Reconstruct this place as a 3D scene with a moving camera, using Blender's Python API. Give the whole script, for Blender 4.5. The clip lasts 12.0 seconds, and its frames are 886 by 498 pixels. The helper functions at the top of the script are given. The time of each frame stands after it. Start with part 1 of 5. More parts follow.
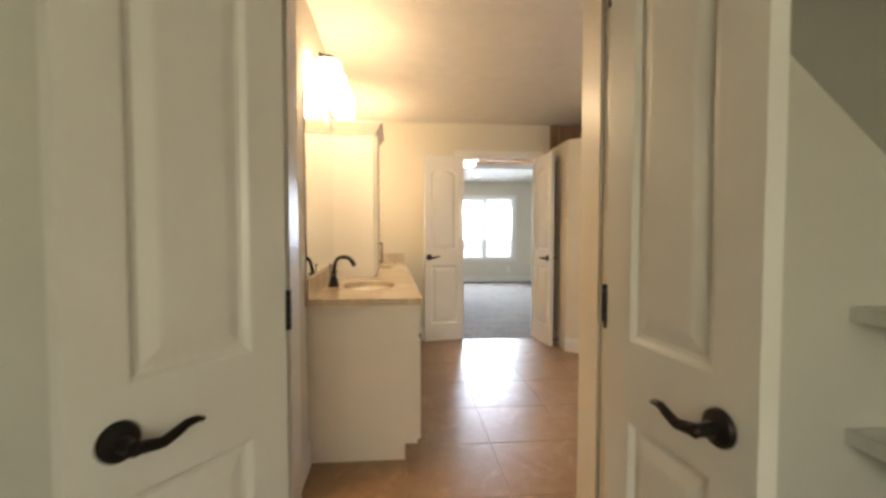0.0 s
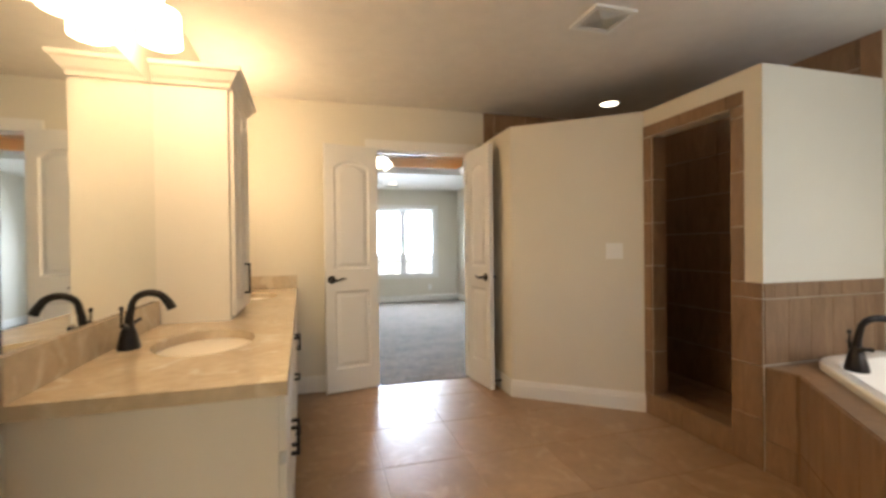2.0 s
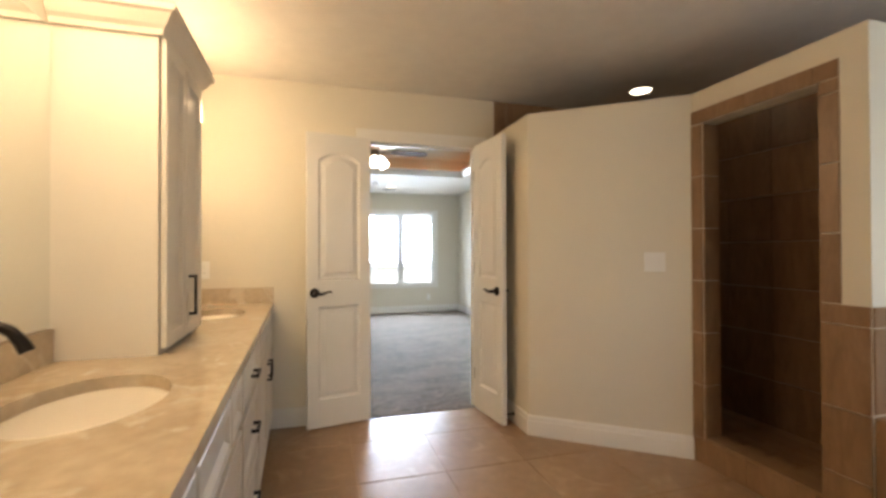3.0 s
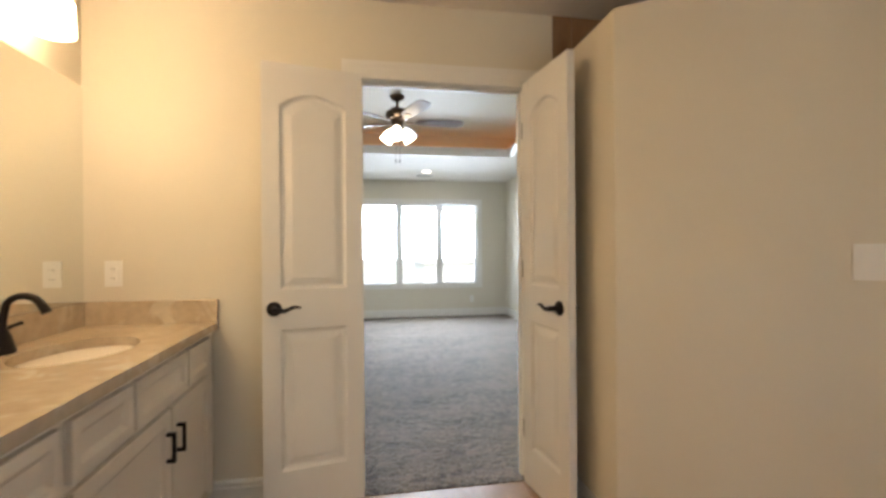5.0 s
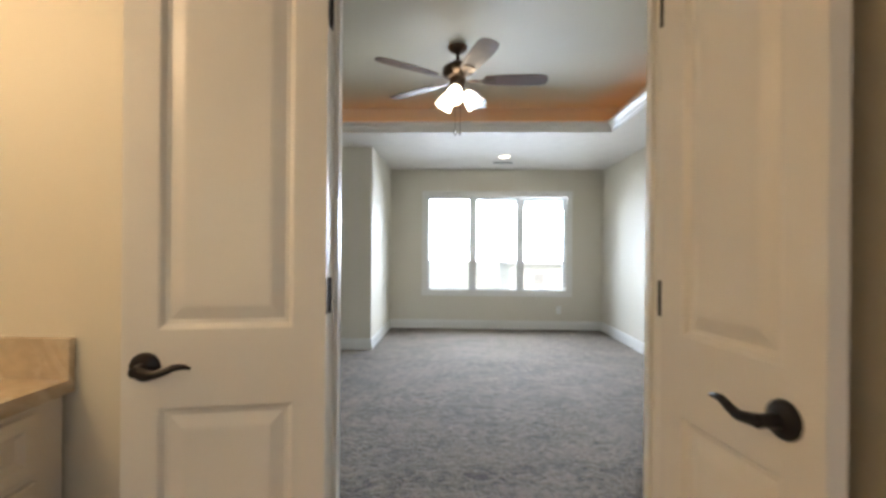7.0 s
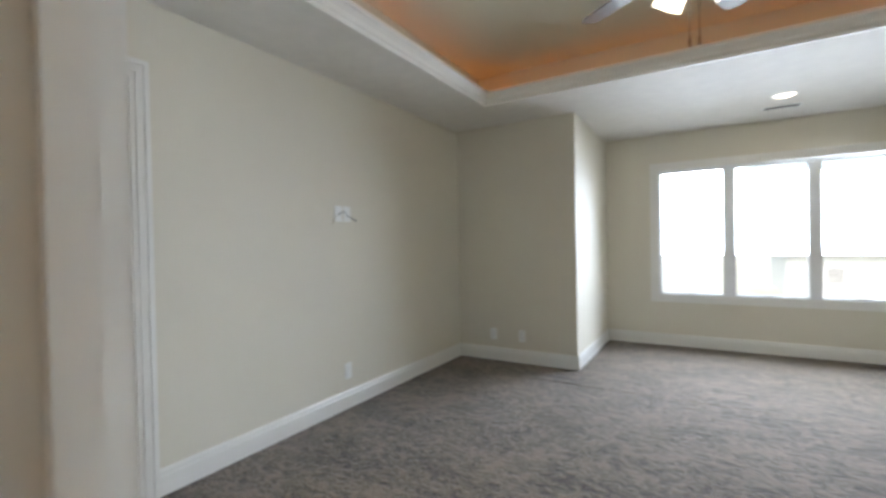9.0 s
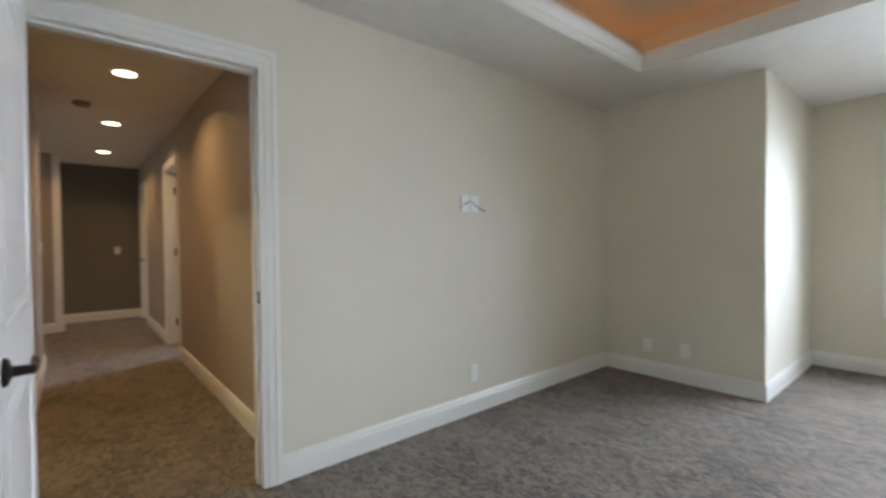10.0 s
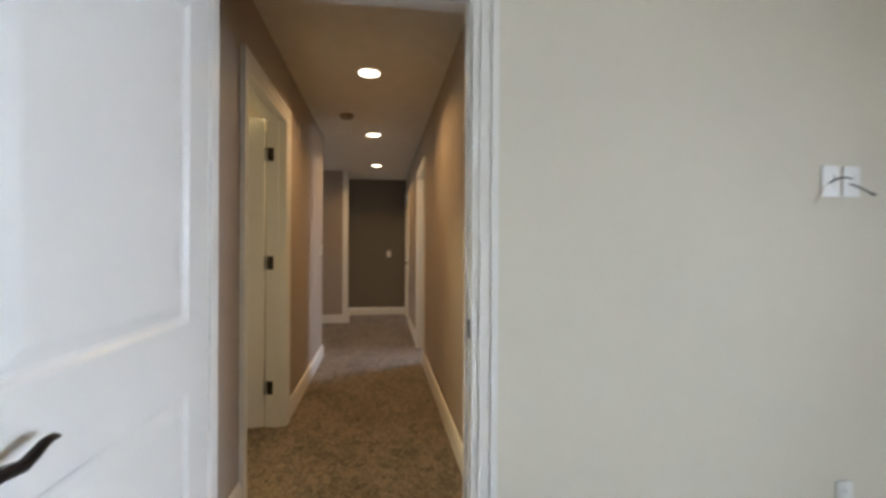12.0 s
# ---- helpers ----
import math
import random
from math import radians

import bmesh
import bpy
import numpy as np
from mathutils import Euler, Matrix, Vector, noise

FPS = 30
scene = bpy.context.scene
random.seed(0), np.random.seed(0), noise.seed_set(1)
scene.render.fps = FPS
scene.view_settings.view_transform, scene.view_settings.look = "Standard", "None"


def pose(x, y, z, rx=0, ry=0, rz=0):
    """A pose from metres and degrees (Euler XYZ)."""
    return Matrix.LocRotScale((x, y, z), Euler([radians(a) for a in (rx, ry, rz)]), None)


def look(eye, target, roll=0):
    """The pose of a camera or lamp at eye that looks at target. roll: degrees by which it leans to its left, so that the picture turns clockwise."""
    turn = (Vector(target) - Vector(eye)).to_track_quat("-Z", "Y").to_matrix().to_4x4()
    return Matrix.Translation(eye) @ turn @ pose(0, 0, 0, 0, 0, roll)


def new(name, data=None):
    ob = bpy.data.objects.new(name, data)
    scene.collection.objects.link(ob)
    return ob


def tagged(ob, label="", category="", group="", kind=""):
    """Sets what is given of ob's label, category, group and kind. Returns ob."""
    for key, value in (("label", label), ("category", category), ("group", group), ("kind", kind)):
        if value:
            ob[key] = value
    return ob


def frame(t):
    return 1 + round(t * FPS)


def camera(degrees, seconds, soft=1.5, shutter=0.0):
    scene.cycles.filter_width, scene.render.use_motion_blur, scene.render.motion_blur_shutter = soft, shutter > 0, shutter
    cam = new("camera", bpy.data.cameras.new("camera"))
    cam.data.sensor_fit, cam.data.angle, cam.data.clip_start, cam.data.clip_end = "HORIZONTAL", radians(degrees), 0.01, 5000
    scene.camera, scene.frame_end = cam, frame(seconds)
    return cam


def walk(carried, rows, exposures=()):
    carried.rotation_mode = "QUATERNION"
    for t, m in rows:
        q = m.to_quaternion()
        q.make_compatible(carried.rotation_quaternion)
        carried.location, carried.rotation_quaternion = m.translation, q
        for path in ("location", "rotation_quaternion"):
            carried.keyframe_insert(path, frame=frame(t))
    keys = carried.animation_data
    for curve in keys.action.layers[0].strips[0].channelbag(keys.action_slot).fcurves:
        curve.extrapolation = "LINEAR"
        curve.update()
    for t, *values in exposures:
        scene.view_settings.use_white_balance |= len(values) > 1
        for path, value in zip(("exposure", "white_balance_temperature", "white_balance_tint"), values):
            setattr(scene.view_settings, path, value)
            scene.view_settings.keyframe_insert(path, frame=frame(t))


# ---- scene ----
cam = camera(90.5, 12.0, soft=3.0, shutter=0.5)
PATH = [
    (0, (0.121, -0.091, 1.216), (0.293, 1.9, 1.137), 0.0),
    (0.5, (0.116, 0.149, 1.202), (0.412, 2.126, 1.137), -0.9),
    (1, (0.18, 0.447, 1.189), (0.575, 2.407, 1.136), -1.2),
    (1.5, (0.248, 0.718, 1.19), (0.719, 2.662, 1.148), -1.6),
    (2, (0.291, 1.01, 1.205), (0.832, 2.935, 1.189), -0.7),
    (2.5, (0.343, 1.303, 1.205), (0.909, 3.221, 1.217), -0.2),
    (3, (0.402, 1.555, 1.209), (0.952, 3.478, 1.227), -0.2),
    (5, (0.806, 2.629, 1.2), (1.134, 4.602, 1.2), -0.4),
    (5.5, (0.894, 2.892, 1.206), (1.159, 4.874, 1.213), -0.1),
    (6, (0.97, 3.211, 1.202), (1.141, 5.204, 1.21), -0.8),
    (6.5, (1.051, 3.467, 1.2), (1.098, 5.467, 1.202), -1.2),
    (6.7, (1.068, 3.559, 1.211), (1.079, 5.559, 1.211), -0.3),
    (8.3, (1.146, 4.446, 1.208), (0.493, 6.337, 1.199), -1.3),
    (8.5, (1.141, 4.547, 1.21), (0.388, 6.399, 1.193), -1.2),
    (9, (1.123, 4.755, 1.218), (0.088, 6.467, 1.193), -1.1),
    (9.5, (1.074, 4.925, 1.182), (-0.229, 6.443, 1.177), -1.3),
    (10, (0.991, 5.079, 1.197), (-0.539, 6.366, 1.16), -0.5),
    (10.5, (0.96, 5.194, 1.195), (-0.764, 6.207, 1.142), 0.0),
    (11, (0.657, 5.345, 1.203), (-1.201, 6.086, 1.199), -0.9),
    (11.5, (0.46, 5.442, 1.197), (-1.482, 5.921, 1.216), -1.0),
    (12, (0.212, 5.474, 1.195), (-1.768, 5.754, 1.192), 0.3),
]
walk(cam, [(t, look(eye, target, roll)) for t, eye, target, roll in PATH],
     exposures=((0, 2.5), (3, 2.45), (5, 2.35), (6.5, 2.1), (9, 2.05), (10.5, 2.2), (12, 2.3)))

# ---- world, sun, large lights, exposure ----
world = bpy.data.worlds.new("overcast_sky")
scene.world = world
world.use_nodes = True
wt = world.node_tree
sky = wt.nodes.new("ShaderNodeTexSky")
sky.sky_type, sky.sun_disc = "NISHITA", False
sky.sun_elevation, sky.sun_rotation = radians(48), radians(200)
sky.air_density, sky.dust_density = 1.2, 3.0
wt.links.new(sky.outputs[0], wt.nodes["Background"].inputs[0])
wt.nodes["Background"].inputs[1].default_value = 0.10


def lamp(name, kind, energy, color, m, size=0.1, size_y=None, angle=None, spread=180):
    data = bpy.data.lights.new(name, kind)
    data.energy, data.color = energy, color
    if kind == "AREA":
        data.shape = "DISK" if size_y is None else "RECTANGLE"
        data.size = size
        if size_y is not None:
            data.size_y = size_y
        data.spread = radians(spread)
    if angle is not None:
        data.angle = angle
    ob = new(name, data)
    ob.matrix_world = m
    return ob


lamp("sun", "SUN", 1.0, (1.0, 0.95, 0.88), look((0, 0, 30), (6, 14, 0)), angle=radians(12))
DAY = (0.715, 0.82, 1.0)
WARM = (1.0, 0.61, 0.27)
lamp("bay_window_daylight", "AREA", 23, DAY, look((1.68, 10.62, 1.56), (1.62, 9.3, 1.05)), 2.12, 1.15, spread=112)
lamp("tub_window_daylight", "AREA", 1.3, DAY, look((2.65, 1.075, 1.62), (2.65, 3.0, 1.5)), 1.0, 0.85)
# yellowish fill added behind the camera to light the closet doors
lamp("closet_window_daylight", "AREA", 2.7, (1.0, 0.88, 0.57), look((0.1, -2.66, 1.5), (0.1, 0.0, 1.5)), 0.88, 0.86)
# added fill lamp for the landing; no window is seen there
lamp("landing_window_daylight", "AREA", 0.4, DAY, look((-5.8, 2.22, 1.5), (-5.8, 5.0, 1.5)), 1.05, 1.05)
for cx, cy, cw in ((-2.908, 5.386, 1.9), (-4.604, 5.394, 1.8), (-6.406, 5.405, 1.7)):
    lamp("hall_downlight", "AREA", cw, WARM, pose(cx, cy, 2.405), 0.13, spread=140)
lamp("north_room_daylight", "AREA", 3.0, DAY, look((-5.1, 7.58, 1.5), (-4.45, 5.4, 0.4)), 0.9, 1.2, spread=110)
for cx, cy in ((-0.285, 2.63), (-0.322, 4.12)):
    lamp("vanity_bulbs", "AREA", 0.75, (1.0, 0.71, 0.42), look((cx, cy, 1.978), (cx + 0.06, cy, 0.0)), 0.09, 0.7)
lamp("bay_downlight", "AREA", 0.6, (1, 0.85, 0.65), pose(1.69, 9.47, 2.405), 0.13)
lamp("shower_downlight", "AREA", 0.04, WARM, pose(2.734, 4.30, 2.405), 0.13)
lamp("side_room_light", "AREA", 3.0, (1.0, 0.55, 0.2), pose(-1.1, 1.45, 2.40), 0.3)
lamp("hall_room_light", "AREA", 9.0, (1.0, 0.8, 0.42), pose(-2.9, 4.1, 2.40), 0.3)

# ---- materials ----


def material(name, color, rough=0.5, metal=0.0, spread=0.06, scale=6.0, fine=180.0, bump=0.05, bump_dist=0.002,
             spec=0.5, random=0.0, coat=0.0):
    """A plain surface with broad and fine variation of tone, gloss and relief."""
    m = bpy.data.materials.new(name)
    m.use_nodes = True
    nt = m.node_tree
    n, l = nt.nodes, nt.links
    b = n["Principled BSDF"]
    co = n.new("ShaderNodeTexCoord")
    big, small = n.new("ShaderNodeTexNoise"), n.new("ShaderNodeTexNoise")
    big.inputs["Scale"].default_value, big.inputs["Detail"].default_value = scale, 5
    small.inputs["Scale"].default_value, small.inputs["Detail"].default_value = fine, 3
    l.new(co.outputs["Object"], big.inputs[0])
    l.new(co.outputs["Object"], small.inputs[0])
    mix = n.new("ShaderNodeMath")
    mix.operation = "MULTIPLY_ADD"
    mix.inputs[1].default_value = 0.35
    l.new(small.outputs[0], mix.inputs[0])
    l.new(big.outputs[0], mix.inputs[2])
    fac = mix.outputs[0]
    if random:
        info = n.new("ShaderNodeObjectInfo")
        r = n.new("ShaderNodeMath")
        r.operation = "MULTIPLY_ADD"
        r.inputs[1].default_value = random
        l.new(info.outputs["Random"], r.inputs[0])
        l.new(fac, r.inputs[2])
        fac = r.outputs[0]
    ramp = n.new("ShaderNodeMapRange")
    ramp.inputs[1].default_value, ramp.inputs[2].default_value = 0.35, 1.0 + random
    l.new(fac, ramp.inputs[0])
    col = n.new("ShaderNodeMix")
    col.data_type = "RGBA"
    lo, hi = [c * (1 - spread) for c in color], [min(1, c * (1 + spread)) for c in color]
    col.inputs[6].default_value, col.inputs[7].default_value = (*lo, 1), (*hi, 1)
    l.new(ramp.outputs[0], col.inputs[0])
    l.new(col.outputs[2], b.inputs["Base Color"])
    b.inputs["Metallic"].default_value = metal
    b.inputs["Specular IOR Level"].default_value = spec
    b.inputs["Coat Weight"].default_value = coat
    rr = n.new("ShaderNodeMapRange")
    rr.inputs[3].default_value, rr.inputs[4].default_value = rough * 0.88, min(1, rough * 1.12)
    l.new(small.outputs[0], rr.inputs[0])
    l.new(rr.outputs[0], b.inputs["Roughness"])
    if bump:
        bp = n.new("ShaderNodeBump")
        bp.inputs["Strength"].default_value, bp.inputs["Distance"].default_value = bump, bump_dist
        l.new(small.outputs[0], bp.inputs["Height"])
        l.new(bp.outputs[0], b.inputs["Normal"])
    return m


def glowing(name, color, strength):
    m = bpy.data.materials.new(name)
    m.use_nodes = True
    b = m.node_tree.nodes["Principled BSDF"]
    b.inputs["Base Color"].default_value = (0.9, 0.9, 0.88, 1)
    b.inputs["Roughness"].default_value = 0.35
    b.inputs["Emission Color"].default_value = (*color, 1)
    b.inputs["Emission Strength"].default_value = strength
    return m


def veined(name, dark, light, scale, stretch, rough, spread=1.0, random=0.0, axis=2, pale=None):
    """Cloudy stone or streaked ceramic: two tones blended along stretched noise, with thin pale veins."""
    m = bpy.data.materials.new(name)
    m.use_nodes = True
    nt = m.node_tree
    n, l = nt.nodes, nt.links
    b = n["Principled BSDF"]
    co, mp = n.new("ShaderNodeTexCoord"), n.new("ShaderNodeMapping")
    mp.inputs["Scale"].default_value = stretch
    l.new(co.outputs["Object"], mp.inputs[0])
    vec = mp.outputs[0]
    if random:
        info, add = n.new("ShaderNodeObjectInfo"), n.new("ShaderNodeVectorMath")
        add.operation = "MULTIPLY_ADD"
        add.inputs[1].default_value = (37, 53, 71)
        l.new(info.outputs["Random"], add.inputs[0])
        l.new(vec, add.inputs[2])
        vec = add.outputs[0]
    a, c = n.new("ShaderNodeTexNoise"), n.new("ShaderNodeTexNoise")
    a.inputs["Scale"].default_value, a.inputs["Detail"].default_value, a.inputs["Distortion"].default_value = scale, 8, 1.2
    c.inputs["Scale"].default_value, c.inputs["Detail"].default_value = scale * 9, 4
    l.new(vec, a.inputs[0])
    l.new(vec, c.inputs[0])
    ramp = n.new("ShaderNodeValToRGB")
    e = ramp.color_ramp.elements
    e[0].position, e[0].color = 0.5 - 0.22 * spread, (*dark, 1)
    e[1].position, e[1].color = 0.5 + 0.22 * spread, (*light, 1)
    l.new(a.outputs[0], ramp.inputs[0])
    out = ramp.outputs[0]
    if pale:
        v = n.new("ShaderNodeTexNoise")
        v.inputs["Scale"].default_value, v.inputs["Detail"].default_value, v.inputs["Distortion"].default_value = scale * 1.7, 6, 2.0
        l.new(vec, v.inputs[0])
        band = n.new("ShaderNodeMapRange")
        band.inputs[1].default_value, band.inputs[2].default_value = 0.56, 0.66
        l.new(v.outputs[0], band.inputs[0])
        mx = n.new("ShaderNodeMix")
        mx.data_type = "RGBA"
        mx.inputs[7].default_value = (*pale, 1)
        l.new(band.outputs[0], mx.inputs[0])
        l.new(out, mx.inputs[6])
        out = mx.outputs[2]
    grain = n.new("ShaderNodeMix")
    grain.data_type, grain.blend_type = "RGBA", "MULTIPLY"
    grain.inputs[0].default_value = 0.35
    l.new(out, grain.inputs[6])
    l.new(c.outputs[0], grain.inputs[7])
    l.new(grain.outputs[2], b.inputs["Base Color"])
    b.inputs["Roughness"].default_value = rough
    bp = n.new("ShaderNodeBump")
    bp.inputs["Strength"].default_value, bp.inputs["Distance"].default_value = 0.08, 0.002
    l.new(c.outputs[0], bp.inputs["Height"])
    l.new(bp.outputs[0], b.inputs["Normal"])
    return m


def carpet_material():
    m = bpy.data.materials.new("cut_pile_carpet")
    m.use_nodes = True
    nt = m.node_tree
    n, l = nt.nodes, nt.links
    b = n["Principled BSDF"]
    co, mp = n.new("ShaderNodeTexCoord"), n.new("ShaderNodeMapping")
    mp.inputs["Scale"].default_value = (1, 1.6, 1)
    l.new(co.outputs["Object"], mp.inputs[0])
    tufts, patch, track = n.new("ShaderNodeTexNoise"), n.new("ShaderNodeTexNoise"), n.new("ShaderNodeTexNoise")
    tufts.inputs["Scale"].default_value, tufts.inputs["Detail"].default_value = 75, 6
    patch.inputs["Scale"].default_value, patch.inputs["Detail"].default_value, patch.inputs["Distortion"].default_value = 15, 7, 1.4
    track.inputs["Scale"].default_value, track.inputs["Detail"].default_value = 2.2, 2
    l.new(co.outputs["Object"], tufts.inputs[0])
    l.new(mp.outputs[0], patch.inputs[0])
    l.new(mp.outputs[0], track.inputs[0])
    s1 = n.new("ShaderNodeMath")
    s1.operation = "MULTIPLY_ADD"
    s1.inputs[1].default_value = 0.8
    l.new(tufts.outputs[0], s1.inputs[0])
    l.new(patch.outputs[0], s1.inputs[2])
    s2 = n.new("ShaderNodeMath")
    s2.operation = "MULTIPLY_ADD"
    s2.inputs[1].default_value = 0.35
    l.new(track.outputs[0], s2.inputs[0])
    l.new(s1.outputs[0], s2.inputs[2])
    ramp = n.new("ShaderNodeValToRGB")
    e = ramp.color_ramp.elements
    e[0].position, e[0].color = 0.78, (0.053, 0.041, 0.029, 1)
    e[1].position, e[1].color = 1.0, (0.205, 0.163, 0.121, 1)
    mid = e.new(0.9)
    mid.color = (0.122, 0.096, 0.070, 1)
    half = n.new("ShaderNodeMath")
    half.operation = "MULTIPLY"
    half.inputs[1].default_value = 0.86
    l.new(s2.outputs[0], half.inputs[0])
    l.new(half.outputs[0], ramp.inputs[0])
    l.new(ramp.outputs[0], b.inputs["Base Color"])
    b.inputs["Roughness"].default_value = 0.97
    b.inputs["Specular IOR Level"].default_value = 0.15
    b.inputs["Sheen Weight"].default_value = 0.25
    bp = n.new("ShaderNodeBump")
    bp.inputs["Strength"].default_value, bp.inputs["Distance"].default_value = 0.9, 0.012
    l.new(s1.outputs[0], bp.inputs["Height"])
    l.new(bp.outputs[0], b.inputs["Normal"])
    return m


CREAM = material("cream_wall_paint", (0.67, 0.63, 0.53), 0.62, spread=0.03, scale=1.3, fine=260, bump=0.12, bump_dist=0.0015)
TAUPE = material("taupe_wall_paint", (0.36, 0.30, 0.245), 0.5, spread=0.04, scale=1.2, fine=260, bump=0.12, bump_dist=0.0015)
GREY = material("grey_wall_paint", (0.17, 0.155, 0.135), 0.6, spread=0.04, scale=1.2, fine=260, bump=0.1, bump_dist=0.0015)
CLOSET = material("closet_wall_paint", (0.62, 0.61, 0.56), 0.7, spread=0.03, scale=1.2, fine=220, bump=0.1, bump_dist=0.0015)
CEILING = material("textured_ceiling_paint", (0.74, 0.71, 0.66), 0.8, spread=0.05, scale=9, fine=70, bump=0.5, bump_dist=0.004)
SAGE = material("tray_ceiling_paint", (0.50, 0.48, 0.37), 0.6, spread=0.03, scale=1.5, fine=200, bump=0.1, bump_dist=0.0015)
TRIM = material("white_trim_paint", (0.76, 0.75, 0.71), 0.3, spread=0.02, scale=3, fine=90, bump=0.03, bump_dist=0.001)
DOORPAINT = material("white_door_paint", (0.74, 0.73, 0.70), 0.33, spread=0.025, scale=3, fine=140, bump=0.08, bump_dist=0.001)
CABINET = material("cream_cabinet_paint", (0.74, 0.69, 0.60), 0.38, spread=0.025, scale=3, fine=120, bump=0.05, bump_dist=0.001)
BRONZE = material("oil_rubbed_bronze", (0.016, 0.013, 0.012), 0.36, metal=0.5, spread=0.35, scale=25, fine=200, bump=0.05)
NICKEL = material("brushed_nickel", (0.55, 0.48, 0.40), 0.25, metal=1.0, spread=0.08, scale=30, fine=300, bump=0.03)
FILM = material("milky_film", (0.7, 0.69, 0.65), 0.25, spread=0.1, scale=12, fine=60, bump=0.3, bump_dist=0.004)
FANMETAL = material("antique_bronze", (0.13, 0.095, 0.07), 0.28, metal=1.0, spread=0.15, scale=30, fine=300, bump=0.03)
TANPLASTIC = material("tan_plastic", (0.26, 0.21, 0.16), 0.45, spread=0.03, scale=8, fine=200, bump=0.02)
PLASTIC = material("white_plastic", (0.8, 0.8, 0.77), 0.35, spread=0.015, scale=8, fine=200, bump=0.02)
PORCELAIN = material("glazed_porcelain", (0.82, 0.80, 0.75), 0.1, spread=0.015, scale=4, fine=100, bump=0.0, coat=0.5)
BLADE = veined("dark_walnut_blade", (0.05, 0.02, 0.012), (0.12, 0.05, 0.03), 3.0, (2, 18, 2), 0.32)
STONE = veined("beige_marble", (0.55, 0.43, 0.29), (0.70, 0.59, 0.43), 3.2, (1, 1, 1), 0.16, spread=1.3, pale=(0.74, 0.65, 0.50))
FLOORTILE = veined("tan_porcelain_tile", (0.33, 0.20, 0.105), (0.43, 0.275, 0.155), 2.2, (1, 2.0, 1), 0.29, spread=1.3, random=1.0, pale=(0.45, 0.30, 0.175))
WALLTILE = veined("brown_travertine_tile", (0.22, 0.125, 0.062), (0.36, 0.225, 0.125), 4.0, (3.2, 3.2, 0.7), 0.33, spread=1.2, random=1.0)
GROUT = material("sand_grout", (0.44, 0.31, 0.195), 0.9, spread=0.1, scale=20, fine=300, bump=0.3)
CARPET = carpet_material()
DARK = material("dark_gap", (0.02, 0.018, 0.016), 0.8, spread=0.1)
SHADE = glowing("opal_glass_lit", (1.0, 0.69, 0.40), 3.5)
FANSHADE = glowing("frosted_glass_lit", (1.0, 0.86, 0.66), 1.7)
CANLENS = glowing("downlight_lens", (1.0, 0.86, 0.66), 1.6)
ROPE = glowing("amber_rope_light", (1.0, 0.33, 0.07), 0.75)
VINYL = material("white_vinyl", (0.8, 0.82, 0.84), 0.35, spread=0.015, bump=0.02)
SIDING = material("pale_siding", (0.62, 0.62, 0.6), 0.7, spread=0.06, scale=2)
ROOFING = material("grey_shingles", (0.34, 0.335, 0.335), 0.9, spread=0.25, scale=2, fine=30)
GRASS = material("dry_lawn", (0.42, 0.42, 0.34), 0.95, spread=0.35, scale=0.3, fine=6, bump=0.5)
LEAF = material("foliage", (0.10, 0.14, 0.08), 0.8, spread=0.4, scale=3)
BARK = material("bark", (0.12, 0.09, 0.07), 0.9, spread=0.3)
WIRE = material("white_wire_coating", (0.8, 0.8, 0.8), 0.4, bump=0)
CABLEMAT = material("cable_sheath", (0.05, 0.047, 0.045), 0.5)
PALECABLE = material("pale_cable_sheath", (0.5, 0.42, 0.3), 0.5)

MIRROR = bpy.data.materials.new("mirror")
MIRROR.use_nodes = True
mb = MIRROR.node_tree.nodes["Principled BSDF"]
mb.inputs["Base Color"].default_value, mb.inputs["Metallic"].default_value, mb.inputs["Roughness"].default_value = (0.86, 0.88, 0.86, 1), 1.0, 0.015
GLASS = bpy.data.materials.new("window_glass")
GLASS.use_nodes = True
gb = GLASS.node_tree.nodes["Principled BSDF"]
gb.inputs["Base Color"].default_value, gb.inputs["Roughness"].default_value = (0.97, 0.99, 0.98, 1), 0.0
gb.inputs["Transmission Weight"].default_value, gb.inputs["IOR"].default_value = 1.0, 1.02

# ---- mesh helpers ----


def box(bm, x0, x1, y0, y1, z0, z1, m=None):
    vs = [bm.verts.new((x, y, z)) for x in (x0, x1) for y in (y0, y1) for z in (z0, z1)]
    for f in ((0, 1, 3, 2), (4, 6, 7, 5), (0, 4, 5, 1), (2, 3, 7, 6), (0, 2, 6, 4), (1, 5, 7, 3)):
        bm.faces.new([vs[i] for i in f])
    if m is not None:
        bmesh.ops.transform(bm, matrix=m, verts=vs)
    return vs


def bevel(bm, width, segments=2, angle=0.5):
    es = [e for e in bm.edges if len(e.link_faces) == 2 and e.calc_face_angle(0) > angle]
    bmesh.ops.bevel(bm, geom=es, offset=width, segments=segments, profile=0.6, affect="EDGES", clamp_overlap=True)


def mesh_of(name, bm, mats, smooth=False):
    bmesh.ops.recalc_face_normals(bm, faces=bm.faces)
    me = bpy.data.meshes.new(name)
    bm.to_mesh(me)
    bm.free()
    for mt in mats if isinstance(mats, (list, tuple)) else [mats]:
        me.materials.append(mt)
    if smooth:
        me.shade_smooth()
        me.set_sharp_from_angle(angle=radians(35))
    return me


def part(name, bm, mat, parent=None, label="", smooth=False):
    ob = new(name, mesh_of(name, bm, mat, smooth))
    if parent is not None:
        ob.parent = parent
    return tagged(ob, label)


